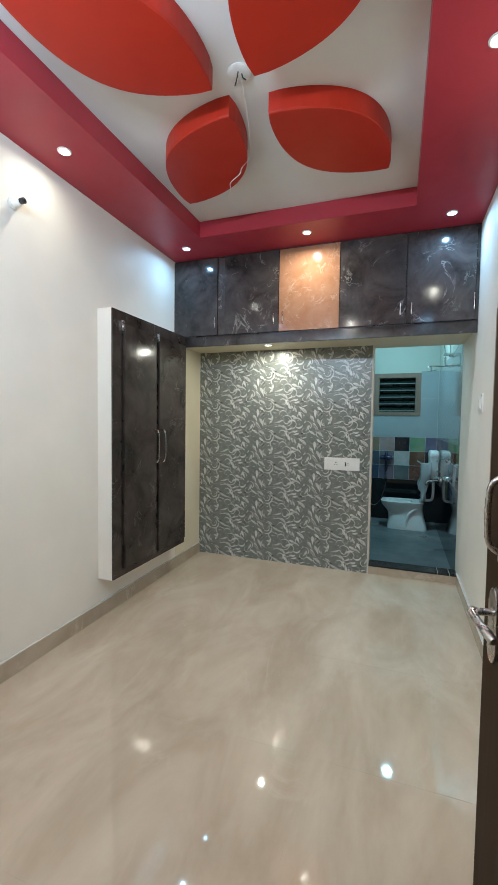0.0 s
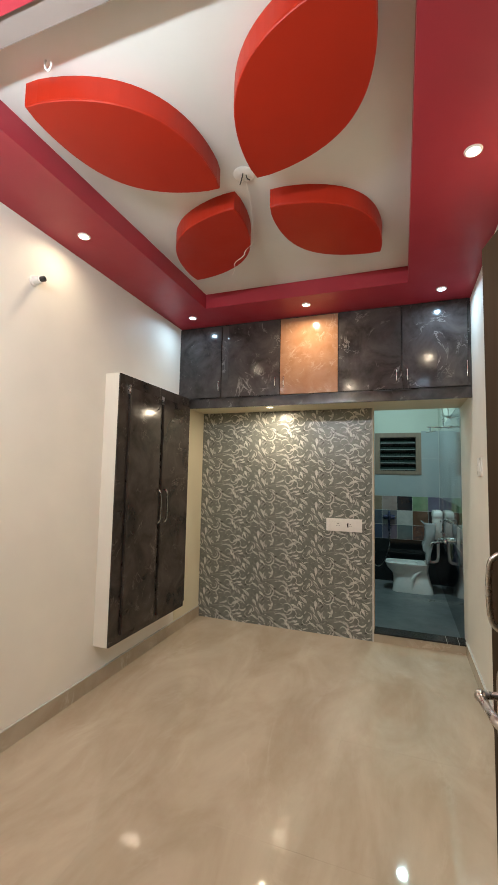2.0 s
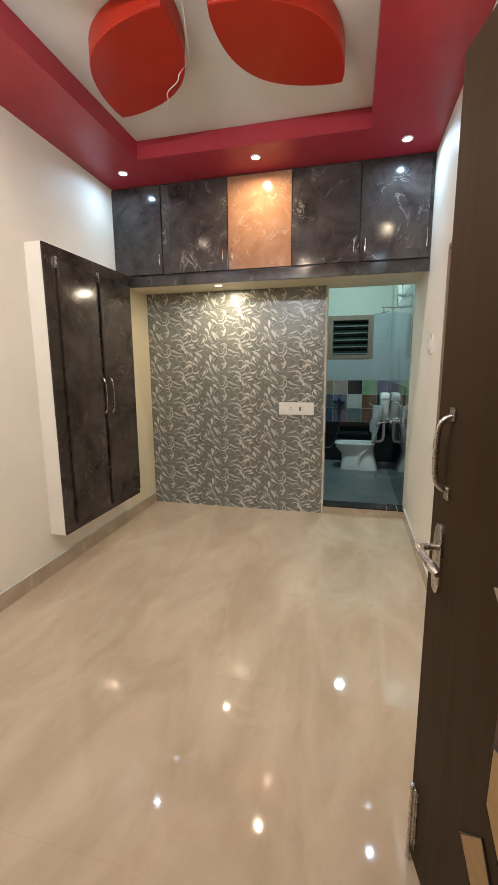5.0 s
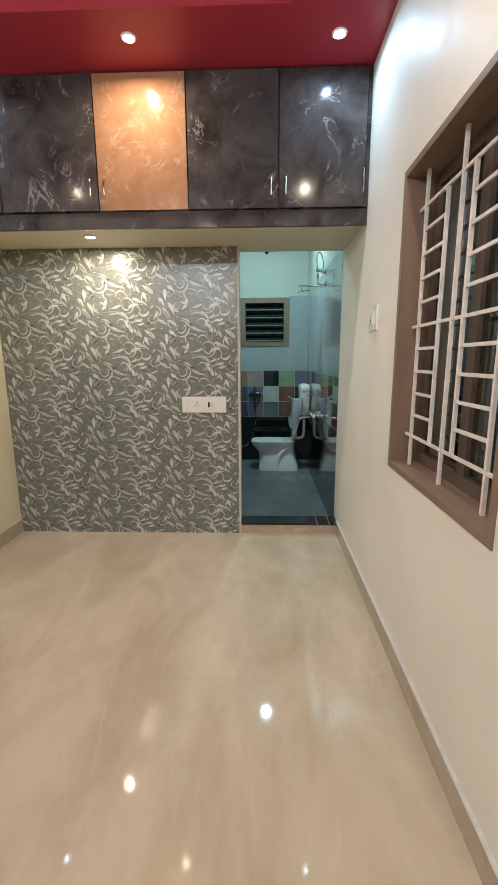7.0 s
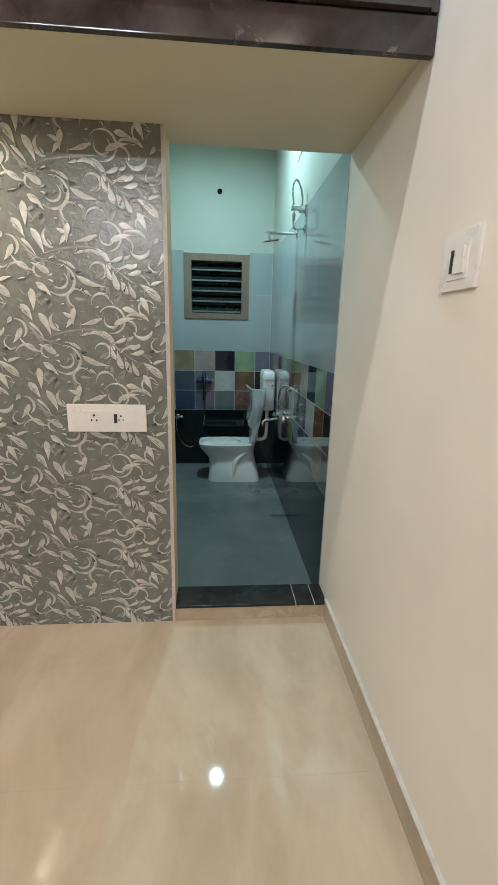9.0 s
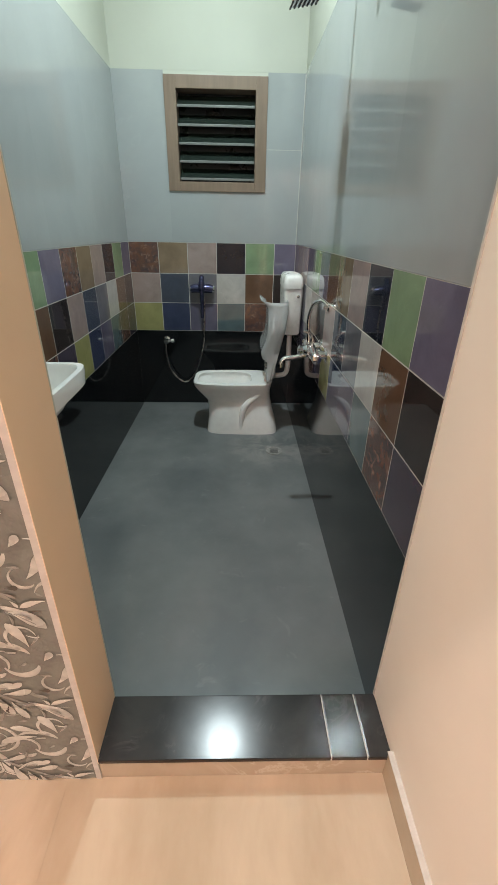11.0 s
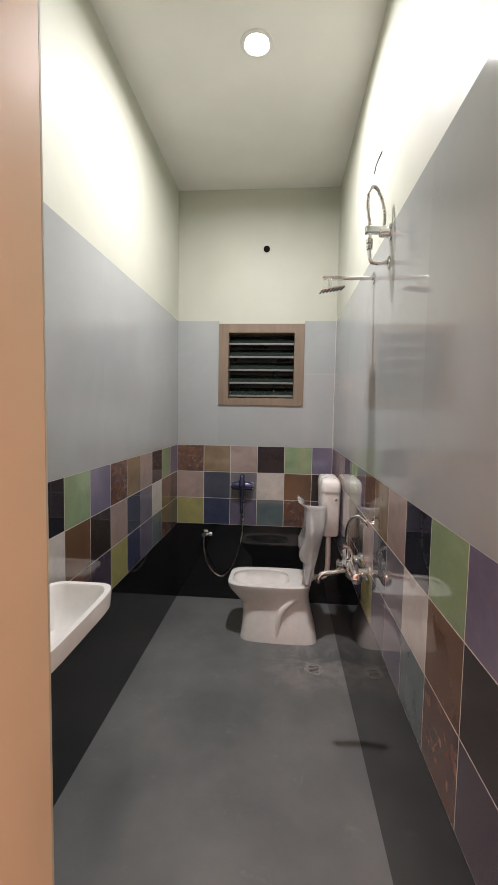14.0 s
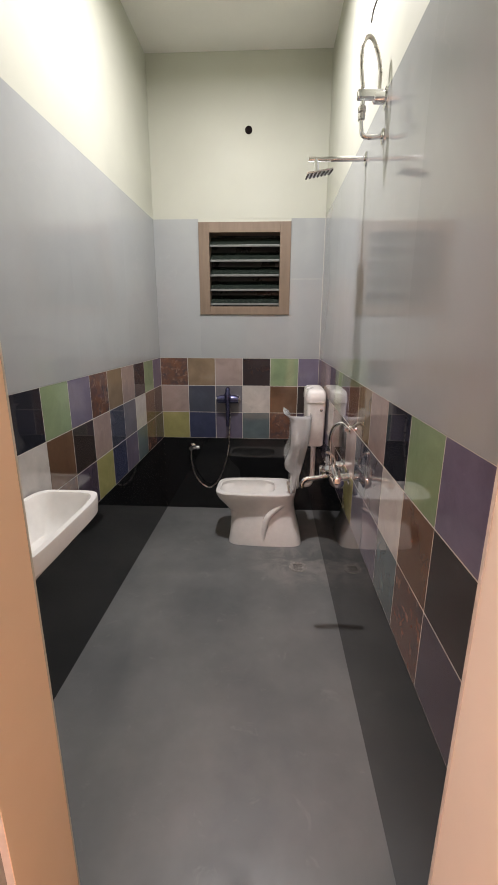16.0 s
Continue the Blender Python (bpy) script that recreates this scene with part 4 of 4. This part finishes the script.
disc_stack(bm, (-0.305, -0.045, -0.43), (1, 0, 0.1), [(0, 0.012), (0.025, 0.012), (0.03, 0.020), (0.055, 0.018), (0.06, 0.010)])
part("valve_handle", bm, M_CHROME, valve, smooth=True)

# ---- bib mixer on the east wall ----
tx = thing("wall_mixer", BX1, 7.72, 0.79, "chrome bath mixer with looped pipe and spout on the tiled wall", "bath mixer")
for dy in (-0.075, 0.075):
    bm = bmesh.new()
    disc_stack(bm, (0, dy, 0), (-1, 0, 0), [(0, 0.032), (0.006, 0.032), (0.012, 0.020), (0.05, 0.018)])
    part("wall_flange", bm, M_CHROME, tx, smooth=True)
    bm = bmesh.new()
    disc_stack(bm, (-0.065, dy * 1.25, 0), (0, math.copysign(1, dy), 0), [(0, 0.022), (0.02, 0.024), (0.03, 0.018), (0.05, 0.024), (0.055, 0.01)])
    part("turn_knob", bm, M_CHROME, tx, smooth=True)
bm = bmesh.new()
tube(bm, [(-0.065, -0.10, 0), (-0.065, -0.05, 0), (-0.065, 0.05, 0), (-0.065, 0.10, 0)], [0.023, 0.030, 0.030, 0.023], 14)
part("mixer_bar", bm, M_CHROME, tx, smooth=True)
bm = bmesh.new()
tube(bm, curve_pts([(-0.065, 0.0, 0.0), (-0.09, -0.01, -0.015), (-0.15, -0.02, -0.030), (-0.205, -0.025, -0.035), (-0.225, -0.027, -0.055), (-0.227, -0.027, -0.075)], 5), 0.012, 12)
part("spout", bm, M_CHROME, tx, smooth=True)
bm = bmesh.new()
tube(bm, curve_pts([(-0.075, 0.03, 0.015), (-0.082, 0.03, 0.10), (-0.084, 0.025, 0.16), (-0.070, 0.005, 0.215), (-0.040, -0.015, 0.235), (-0.01, -0.03, 0.22), (0.0, -0.03, 0.21)], 6), 0.0085, 10)
part("loop_pipe", bm, M_CHROME, tx, smooth=True)
bm = bmesh.new()
disc_stack(bm, (0, -0.03, 0.21), (-1, 0, 0), [(0, 0.022), (0.005, 0.022), (0.010, 0.012), (0.03, 0.012)])
part("loop_flange", bm, M_CHROME, tx, smooth=True)
bm = bmesh.new()
tube(bm, curve_pts([(-0.065, 0.0, 0.02), (-0.065, 0.0, 0.06), (-0.085, 0.0, 0.085), (-0.11, 0.0, 0.09)], 5), 0.008, 10)
part("lever", bm, M_CHROME, tx, smooth=True)
bm = bmesh.new()
disc_stack(bm, (-0.075, 0.0, 0.0), (-1, 0, 0), [(0, 0.030), (0.018, 0.033), (0.030, 0.026), (0.036, 0.020), (0.052, 0.026), (0.060, 0.018)])
part("diverter_knob", bm, M_CHROME, tx, smooth=True)
tx.matrix_world = Matrix.Translation((BX1, 7.88, 0.765)) @ Matrix.Diagonal((1.0, 1.25, 1.08, 1))

# ---- shower on the east wall ----
sh = thing("rain_shower", BX1, 7.895, 2.17, "chrome shower arm with a square rain head above the tiles", "shower")
bm = bmesh.new()
tube(bm, [(0, 0, 0), (-0.245, 0, 0.0)], 0.010, 12)
part("arm", bm, M_CHROME, sh, smooth=True)
bm = bmesh.new()
disc_stack(bm, (0, 0, 0), (-1, 0, 0), [(0, 0.028), (0.005, 0.028), (0.010, 0.013)])
part("wall_flange", bm, M_CHROME, sh, smooth=True)
bm = bmesh.new()
tube(bm, [(-0.215, 0, 0.004), (-0.208, 0, -0.048)], 0.011, 12)
part("drop", bm, M_CHROME, sh, smooth=True)
bm = bmesh.new()
box(bm, -0.055, 0.055, -0.055, 0.055, -0.004, 0.004, bevel=0.003)
bmesh.ops.transform(bm, matrix=pose(-0.200, 0, -0.052, 8, -9, 0), verts=bm.verts)
part("rain_head", bm, M_CHROME, sh)
for i in range(7):
    bm = bmesh.new()
    for j in range(7):
        box(bm, -0.051 + i * 0.017 - 0.003, -0.051 + i * 0.017 + 0.003, -0.051 + j * 0.017 - 0.003, -0.051 + j * 0.017 + 0.003, -0.0075, -0.0035)
    bmesh.ops.transform(bm, matrix=pose(-0.200, 0, -0.052, 8, -9, 0), verts=bm.verts)
    part("nozzle_row", bm, M_BLACK, sh, "dark rubber nozzles")

dv = thing("shower_diverter", BX1, 7.60, 2.205, "chrome diverter valve with a looped shower hose on the upper wall", "shower valve")
bm = bmesh.new()
disc_stack(bm, (0, 0, 0.055), (-1, 0, 0), [(0, 0.035), (0.006, 0.035), (0.012, 0.022), (0.055, 0.020), (0.06, 0.014)])
part("valve_body", bm, M_CHROME, dv, smooth=True)
bm = bmesh.new()
box(bm, -0.132, -0.02, -0.016, 0.016, 0.050, 0.082, bevel=0.010, seg=3)
part("holder", bm, M_CHROME, dv, smooth=True)
bm = bmesh.new()
tube(bm, curve_pts([(-0.105, 0, 0.045), (-0.108, 0, 0.01), (-0.105, 0, -0.04), (-0.095, 0, -0.065), (-0.06, 0, -0.072), (-0.02, 0, -0.07), (0, 0, -0.07)], 6), 0.0095, 12)
part("outlet_pipe", bm, M_CHROME, dv, smooth=True)
bm = bmesh.new()
disc_stack(bm, (-0.1065, 0, 0.030), (0, 0, -1), [(0, 0.012), (0.004, 0.017), (0.020, 0.017), (0.023, 0.013), (0.026, 0.016), (0.045, 0.016), (0.048, 0.011)], 16)
part("coupling", bm, M_STEEL, dv, "ribbed steel coupling", smooth=True)
bm = bmesh.new()
disc_stack(bm, (0, 0, -0.07), (-1, 0, 0), [(0, 0.027), (0.006, 0.027), (0.012, 0.016)])
part("lower_flange", bm, M_CHROME, dv, smooth=True)
bm = bmesh.new()
tube(bm, curve_pts([(-0.035, 0, 0.08), (-0.035, 0.0, 0.14), (-0.05, 0.01, 0.20), (-0.075, 0.015, 0.245), (-0.10, 0.015, 0.25), (-0.118, 0.01, 0.22), (-0.12, 0.005, 0.16), (-0.108, 0, 0.085)], 7), 0.0085, 10)
part("hose", bm, M_STEEL, dv, "looped grey shower hose", smooth=True)
dv.matrix_world = Matrix.Translation((BX1, 7.60, 2.205)) @ Matrix.Diagonal((0.78, 0.9, 0.95, 1))

ob = thing("wire_end", BX1, 7.86, 2.66, "short loose grey wire poking from the cream wall above the hose", "wire")
bm = bmesh.new()
tube(bm, curve_pts([(0, -0.04, 0.045), (-0.008, -0.01, 0.03), (-0.012, 0.03, 0.02), (-0.008, 0.08, 0.012)], 5), 0.003, 8)
part("wire_strand", bm, M_BLACK, ob, smooth=True)

M_SOCKET = plain("matt_black_pipe", (0.012, 0.008, 0.008), 0.8, spec=0.1)
ob = thing("pipe_stub", 0.566, BY1, 2.861, "small dark open pipe end in the cream bathroom wall", "pipe")
bm = bmesh.new()
disc_stack(bm, (0, 0.004, 0), (0, -1, 0), [(0, 0.026), (0.010, 0.026), (0.012, 0.022), (0.010, 0.020), (0.010, 0.0)])
part("pipe_ring", bm, M_SOCKET, ob, smooth=True)

M_DRAIN = plain("stained_drain_plate", (0.27, 0.255, 0.235), 0.45, 0, 0.35, 45)
ob = thing("floor_drain", 0.964, 8.39, BZ, "round pale floor drain with a slotted cover on the grey floor", "floor drain")
bm = bmesh.new()
disc_stack(bm, (0, 0, 0), (0, 0, 1), [(-0.004, 0.062), (0.003, 0.062), (0.004, 0.055), (0.0015, 0.050), (0.0015, 0.0)], 28)
part("drain_ring", bm, M_DRAIN, ob, smooth=True)
for k in range(5):
    y = -0.028 + k * 0.014
    part("slot", boxes((-0.03, 0.03, y - 0.002, y + 0.002, 0.0016, 0.0024)), M_BLACK, ob)


# ---- pieces: patterned tiles ----
TCOLS, TH, TZ0 = 3, 0.318, 0.0
TW = (DX0 - 0.014 - XL) / TCOLS


def motif(seed, zmin, zmax):
    """Raised scroll leaves for one damask tile, wrapping at its edges: x across, z up, y towards the wall. Pale, middle and dark meshes."""
    W, H = TW, TH
    out = {"pale": bmesh.new(), "mid": bmesh.new(), "dark": bmesh.new(), "edge": bmesh.new()}
    layer = [0]

    def stroke(kind, path, widths):
        layer[0] += 1
        y = -0.0016 - 0.000022 * layer[0]
        for sx in (-W, 0, W):
            for sz in (-H, 0, H):
                pts = [(x + sx, z + sz) for x, z in path]
                if not any(0.002 < x < W - 0.002 and zmin + 0.002 < z < zmax - 0.002 for x, z in pts):
                    continue
                rows = []
                for k, (x, z) in enumerate(pts):
                    x0, z0 = pts[max(k - 1, 0)]
                    x1, z1 = pts[min(k + 1, len(pts) - 1)]
                    d = math.hypot(x1 - x0, z1 - z0) or 1
                    nx, nz, w = -(z1 - z0) / d, (x1 - x0) / d, widths[k] * 0.56
                    row = []
                    for s, yy in ((1, y), (0, y - (0.0 if kind == "edge" else 0.0010)), (-1, y)):
                        px = min(max(x + nx * w * s, 0.0002), W - 0.0002)
                        pz = min(max(z + nz * w * s, zmin + 0.0002), zmax - 0.0002)
                        row.append(out[kind].verts.new((px, yy, pz)))
                    rows.append(row)
                for a, b in zip(rows, rows[1:]):
                    for q in (0, 1):
                        f = (a[q], b[q], b[q + 1], a[q + 1])
                        if (f[0].co - f[2].co).length > 1e-4 and (f[1].co - f[3].co).length > 1e-4:
                            out[kind].faces.new(f)

    def teardrop(kind, x, z, ang, ln, wd, bend, n=8):
        path, a, ln = [], ang, ln * 1.18
        for k in range(n + 1):
            path.append((x, z))
            x += math.cos(a) * ln / n
            z += math.sin(a) * ln / n
            a += bend / n
        stroke(kind, path, [wd * (0.10 + (k / n) ** 1.3 * 1.15) * (1 if k < n - 1 else (0.75 if k < n else 0.08)) for k in range(n + 1)])

    def leaf(kind, x, z, ang, ln, wd, bend, n=10):
        """A full drop, from its fine tip to its round end."""
        path, a = [], ang
        for k in range(n + 1):
            path.append((x, z))
            x += math.cos(a) * ln / n
            z += math.sin(a) * ln / n
            a += bend / n
        shape = [0.04, 0.2, 0.36, 0.52, 0.68, 0.84, 0.96, 1.0, 0.92, 0.66, 0.12]
        if kind == "pale":
            stroke("edge", path, [wd * s * 0.9 + 0.0040 for s in shape])
        stroke(kind, path, [wd * s * 0.9 for s in shape])

    # leaves: tip, round end and width in centimetres, and bend
    sprays = ((-10.9, 1.9, -2.5, -4.7, 3.0, -0.35), (-6.5, 21.3, -9.7, 27.7, 2.4, 0.2), (-10.8, 21.9, -16.9, 23.5, 2.2, 0.2), (-11.8, 19.9, -20.4, 17.1, 2.2, 0.4), (-2.7, 8.8, 0.8, 14.7, 2.2, 0.3),
              (-4.3, 16.6, -2.5, 19.2, 1.6, 0.2), (6.9, 21.7, 6.5, 29.9, 2.7, 0.15), (6.1, 17.9, 2.1, 23.8, 3.0, 0.25), (13.0, 12.2, 8.9, 20.3, 2.7, 0.35), (10.0, 11.0, 4.6, 16.8, 1.3, 0.4), (7.4, 8.6, 13.9, 4.9, 2.4, -0.2))
    fans = ((17.5, 9.7, 24.1, 6.5, 1.3, -0.6), (14.7, 27.5, 9.1, 32.4, 2.4, 0.3), (17.7, 21.3, 21.3, 19.5, 1.6, -0.6), (19.2, 15.4, 21.3, 18.9, 1.6, 0.3), (22.2, 16.5, 23.1, 23.0, 2.2, -0.2), (25.4, 16.8, 32.5, 19.1, 1.9, 0.2),
            (31.7, 18.5, 33.9, 19.4, 1.1, 0.0), (24.6, 12.3, 28.2, 13.4, 1.1, 0.0), (38.5, 31.7, 26.0, 36.1, 2.2, -0.5), (30.8, 27.9, 27.8, 30.0, 1.3, 0.2))
    feather = ((37.6, 9.6, 43.2, 11.9, 1.6, 0.4), (40.9, 7.3, 46.8, 9.0, 1.9, 0.4), (44.3, 5.3, 50.4, 6.7, 1.9, 0.4), (37.0, 9.0, 38.9, 3.3, 1.6, 0.3), (39.6, 6.8, 41.6, -0.4, 2.4, 0.3), (42.6, 4.5, 45.1, -2.2, 2.2, 0.3),
               (45.5, 2.4, 48.2, -3.4, 1.9, 0.3), (-14.9, 7.0, -11.1, 9.2, 1.6, 0.3), (-0.3, 3.0, -5.2, 1.2, 1.3, 0.3))
    # faint leaves behind, from the same shapes turned and shrunk
    for x, z, ex, ez, w, bd in sprays + fans + feather:
        ln, ang = math.hypot(ex - x, ez - z), math.atan2(ez - z, ex - x) + 2.2
        leaf("mid", (0.9 * x + 31) / 100, (0.9 * z + 19) / 100, ang, ln / 135, w / 170, -bd)
    # thin scroll arcs: centre, radius, start, sweep, width
    for x, z, r, a, span, w in ((-9.6, 15.8, 4.0, 3.5, 2.6, 1.2), (-12.3, 15.2, 6.5, 2.3, -1.7, 1.2), (-0.8, 14.5, 4.0, 1.7, -2.6, 0.8), (18.1, 2.3, 5.9, 1.7, -4.0, 0.9), (16.9, 18.1, 3.8, 2.1, 2.6, 1.1),
                                (31.4, 6.8, 7.0, 2.1, -2.1, 1.8), (33.5, 6.2, 3.2, 3.0, -4.4, 0.8), (18.1, 2.3, 3.2, 1.0, -3.5, 0.7), (-15.6, 13.8, 2.4, 3.5, 2.3, 0.9), (8.7, 14.9, 9.2, 3.5, 1.2, 0.9),
                                (37.9, 19.0, 5.4, 2.6, -4.4, 0.7), (2.6, 3.5, 4.9, 2.8, -2.1, 0.7),
                                (37.9, 19.0, 3.0, 1.0, -4.6, 0.6), (24.5, 27.2, 3.6, 0.4, 4.0, 0.7), (44.5, 15.5, 3.4, 2.9, -3.6, 0.6), (52.5, 24.0, 3.2, 0.2, 3.8, 0.6),
                                (34.0, 25.5, 3.8, 3.4, -3.2, 0.7), (11.0, 5.8, 2.6, 0.6, 4.2, 0.6), (56.5, 9.0, 2.6, 2.0, 3.6, 0.6)):
        path = [((x + r * math.cos(a + span * k / 18)) / 100, (z + r * math.sin(a + span * k / 18)) / 100) for k in range(19)]
        stroke("pale", path, [w / 92 * (0.25 + 0.95 * math.sin(math.pi * (k / 18) ** 1.3)) for k in range(19)])
    # the feather's stem, and the stem under the fan
    for pts in (((34, 13), (37, 9.8), (42, 5.6), (47, 2.2), (50, 1.0)), ((12, 11.5), (18, 13.5), (25, 14.6), (31, 14.8), (36, 13.0)), ((2, 20), (5, 15), (10, 10.5), (17, 8.4))):
        path = [(v.x, v.y) for v in curve_pts([(x / 100, z / 100, 0) for x, z in pts], 5)]
        stroke("mid", path, [0.007 * (0.3 + math.sin(math.pi * k / (len(path) - 1))) for k in range(len(path))])
    for x, z, ex, ez, w, bd in sprays + fans + feather:
        ln, ang = math.hypot(ex - x, ez - z), math.atan2(ez - z, ex - x)
        leaf("pale", x / 100, z / 100, ang - bd * 0.7, ln / 92, w / 94, bd * 1.4)
        if w > 2.9:
            leaf("dark" if x > 0 else "mid", (x + 0.35 * (ex - x)) / 100, (z + 0.35 * (ez - z)) / 100, ang - bd / 4, ln / 190, w / 330, bd / 2)
    for x, z in ((10.7, 30.1), (27.2, 5.7), (22.7, 4.8), (12.4, 24.3), (-15.6, 0.8), (-7.4, 6.4)):
        teardrop("dark", x / 100, z / 100, 1.1 + x, 0.022, 0.015, 0.3, 6)
    rd = random.Random(seed)
    for k in range(54):
        leaf("pale" if k % 3 == 0 else "mid", rd.uniform(0, 0.6), rd.uniform(0, TH), rd.uniform(-1.2, 1.0), rd.uniform(0.018, 0.04), rd.uniform(0.004, 0.008), rd.uniform(-1.2, 1.2))
    return out


REL = (("leaf_relief", "pale", M_LEAF), ("grey_relief", "mid", M_MIDLEAF), ("dark_relief", "dark", M_SHADOWLEAF), ("outline_relief", "edge", M_LEAFEDGE))
kinds = {}
for j in range(7):
    za, zb = max(0.0, -(TZ0 + j * TH)), min(TH, ZSOF - (TZ0 + j * TH))
    if (za, zb) not in kinds:
        bms = motif(3, za, zb)
        kinds[(za, zb)] = (mesh_of("damask_tile", boxes((0.0001, TW - 0.0001, -0.0016, 0.008, za + 0.0001, zb - 0.0001)), M_DAMASK),
                           [(nm, mesh_of(nm, bms[k], mt, True)) for nm, k, mt in REL])
    for i in range(TCOLS):
        t = new("damask_tile", kinds[(za, zb)][0])
        t.parent = wall_north
        t.matrix_world = pose(XL + i * TW, YB, TZ0 + j * TH)
        for nm, me in kinds[(za, zb)][1]:
            o = new(nm, me)
            o.parent = t

# ---- pieces: bedroom floor ----
GX, GY = 3, 5
fx0, fx1, fy0, fy1 = XL, XR, YF - 0.115, YB
floor = thing("floor", 0, 0, 0, "polished cream marble-look floor tiles with faint joints", "floor", kind="structure")
tx_w, ty_w = (fx1 - fx0) / GX, (fy1 - fy0) / GY
me = mesh_of("floor_tile", boxes((0.0004, tx_w - 0.0004, 0.0004, ty_w - 0.0004, -0.010, 0.0)), M_FLOOR)
part("joint_bed", boxes((fx0, fx1, fy0, fy1, -0.0118, -0.0004)), M_FLOOR, floor)
for i in range(GX):
    for j in range(GY):
        t = new("floor_tile", me)
        t.parent = floor
        t.matrix_world = pose(fx0 + i * tx_w, fy0 + j * ty_w, 0)

# ---- pieces: bathroom wall tiles ----
P, Q = 0.2352, 0.2283
Z0 = 0.55
KINDS = {
    "art": (0.20, 0.085, 0.060), "ochre": (0.215, 0.125, 0.060), "pink": (0.30, 0.19, 0.165), "black": (0.012, 0.015, 0.024), "green": (0.155, 0.265, 0.125),
    "purple": (0.125, 0.105, 0.175), "slate": (0.040, 0.052, 0.080), "steel": (0.125, 0.115, 0.135), "light": (0.40, 0.375, 0.345), "brown": (0.135, 0.055, 0.022),
    "darkbrown": (0.032, 0.020, 0.018), "olive": (0.275, 0.255, 0.060), "navy": (0.022, 0.034, 0.085), "dusk": (0.090, 0.072, 0.125), "teal": (0.065, 0.115, 0.125), "plum": (0.055, 0.036, 0.062)}
ROW = {0: ("olive", "navy", "dusk", "teal", "art", "plum"), 1: ("pink", "slate", "steel", "light", "brown", "darkbrown"), 2: ("art", "ochre", "pink", "black", "green", "purple")}
TILE_M = {}
KINDS = {k: tuple(0.72 * x + 0.28 * sum(c) / 3 for x in c) for k, c in KINDS.items()}
KINDS = {k: tuple(1.28 * x + 0.004 for x in c) for k, c in KINDS.items()}
for k, c in KINDS.items():
    if k == "art":
        TILE_M[k] = veined("patterned_rust_tile", (0.07, 0.05, 0.055), (0.21, 0.085, 0.05), (0.40, 0.24, 0.18), 16, 0.06, 0.05, 4.0, 0.7, 0.02)
    else:
        TILE_M[k] = veined(k + "_glazed_tile", tuple(x * 0.86 for x in c), tuple(x * 1.12 for x in c), tuple(min(1, x * 1.5) for x in c), 7, 0.035, 0.01, 4.0, 0.35, 0.015)
for _m in TILE_M.values():
    _m.node_tree.nodes["Principled BSDF"].inputs["Specular IOR Level"].default_value = 0.85
mesh_cache = {}


def wall_tile(wall, face, a0, a1, z0, z1, mat, name="wall_tile"):
    """face: 'w', 'e' or 'n'; a0..a1 along y (or x on the north wall)."""
    key = (round(a1 - a0, 4), round(z1 - z0, 4), mat.name, face)
    g = 0.0022 if name == "wall_tile" else 0.0001
    if key not in mesh_cache:
        w, h = a1 - a0, z1 - z0
        spec = {"w": (0, 0.008, g, w - g, g, h - g), "e": (-0.008, 0, g, w - g, g, h - g), "n": (g, w - g, -0.008, 0, g, h - g)}[face]
        mesh_cache[key] = mesh_of(name, boxes(spec, bevel=0.0008 if name == "wall_tile" else 0.0), mat)
    o = new(name, mesh_cache[key])
    o.parent = wall
    o.matrix_world = {"w": pose(BX0 - 0.008, a0, z0), "e": pose(BX1 + 0.008, a0, z0), "n": pose(a0, BY1 + 0.008, z0)}[face]
    return o


for r in range(3):
    z0 = Z0 + r * Q
    for k in range(13):
        y1 = BY1 - k * P
        y0 = max(y1 - P, YB2 + 0.006)
        if y1 - y0 < 0.02:
            continue
        wall_tile(bath_east, "e", y0, y1, z0, z0 + Q, TILE_M[ROW[r][k % 6]])
        wall_tile(bath_west, "w", y0, y1, z0, z0 + Q, TILE_M[ROW[r][(11 - k) % 6]])
    for k in range(6):
        x0 = BX0 + k * 0.2302
        wall_tile(bath_north, "n", x0, min(x0 + 0.2302, BX1), z0, z0 + Q, TILE_M[ROW[r][k]])
# big pale tiles above, black tiles below
GT = Z0 + 3 * Q
for wall, face in ((bath_west, "w"), (bath_east, "e")):
    y = BY1
    while y > YB2 + 0.01:
        y0 = max(y - 0.7425, YB2 + 0.006)
        wall_tile(wall, face, y0, y, GT, TILETOP, M_WALLTILE, "large_wall_tile")
        wall_tile(wall, face, y0, y, BZ, Z0, M_BLACKTILE, "large_wall_tile")
        y = y0 if y0 > YB2 + 0.01 else 0
for x0, x1 in ((BX0, 0.49), (0.49, BX1)):
    wall_tile(bath_north, "n", x0, x1, BZ, Z0, M_BLACKTILE, "large_wall_tile")
wall_tile(bath_north, "n", BX0, VX0, GT, TILETOP, M_WALLTILE, "large_wall_tile")
wall_tile(bath_north, "n", VX1, BX1, GT, TILETOP, M_WALLTILE, "large_wall_tile")
wall_tile(bath_north, "n", VX0, 0.55, GT, VZ0, M_WALLTILE, "large_wall_tile")
wall_tile(bath_north, "n", 0.55, VX1, GT, VZ0, M_WALLTILE, "large_wall_tile")
structure("sealant_line", boxes((BX1 - 0.004, BX1, BY1 - 0.004, BY1, GT, TILETOP)), M_GROUT, "thin white sealant in the tiled corner", "trim")

structure("joint_line_north", boxes((VX1, BX1 - 0.004, BY1 - 0.0007, BY1, 1.846, 1.849)), M_GROUT, "thin white joint across the pale wall tiles", "trim")
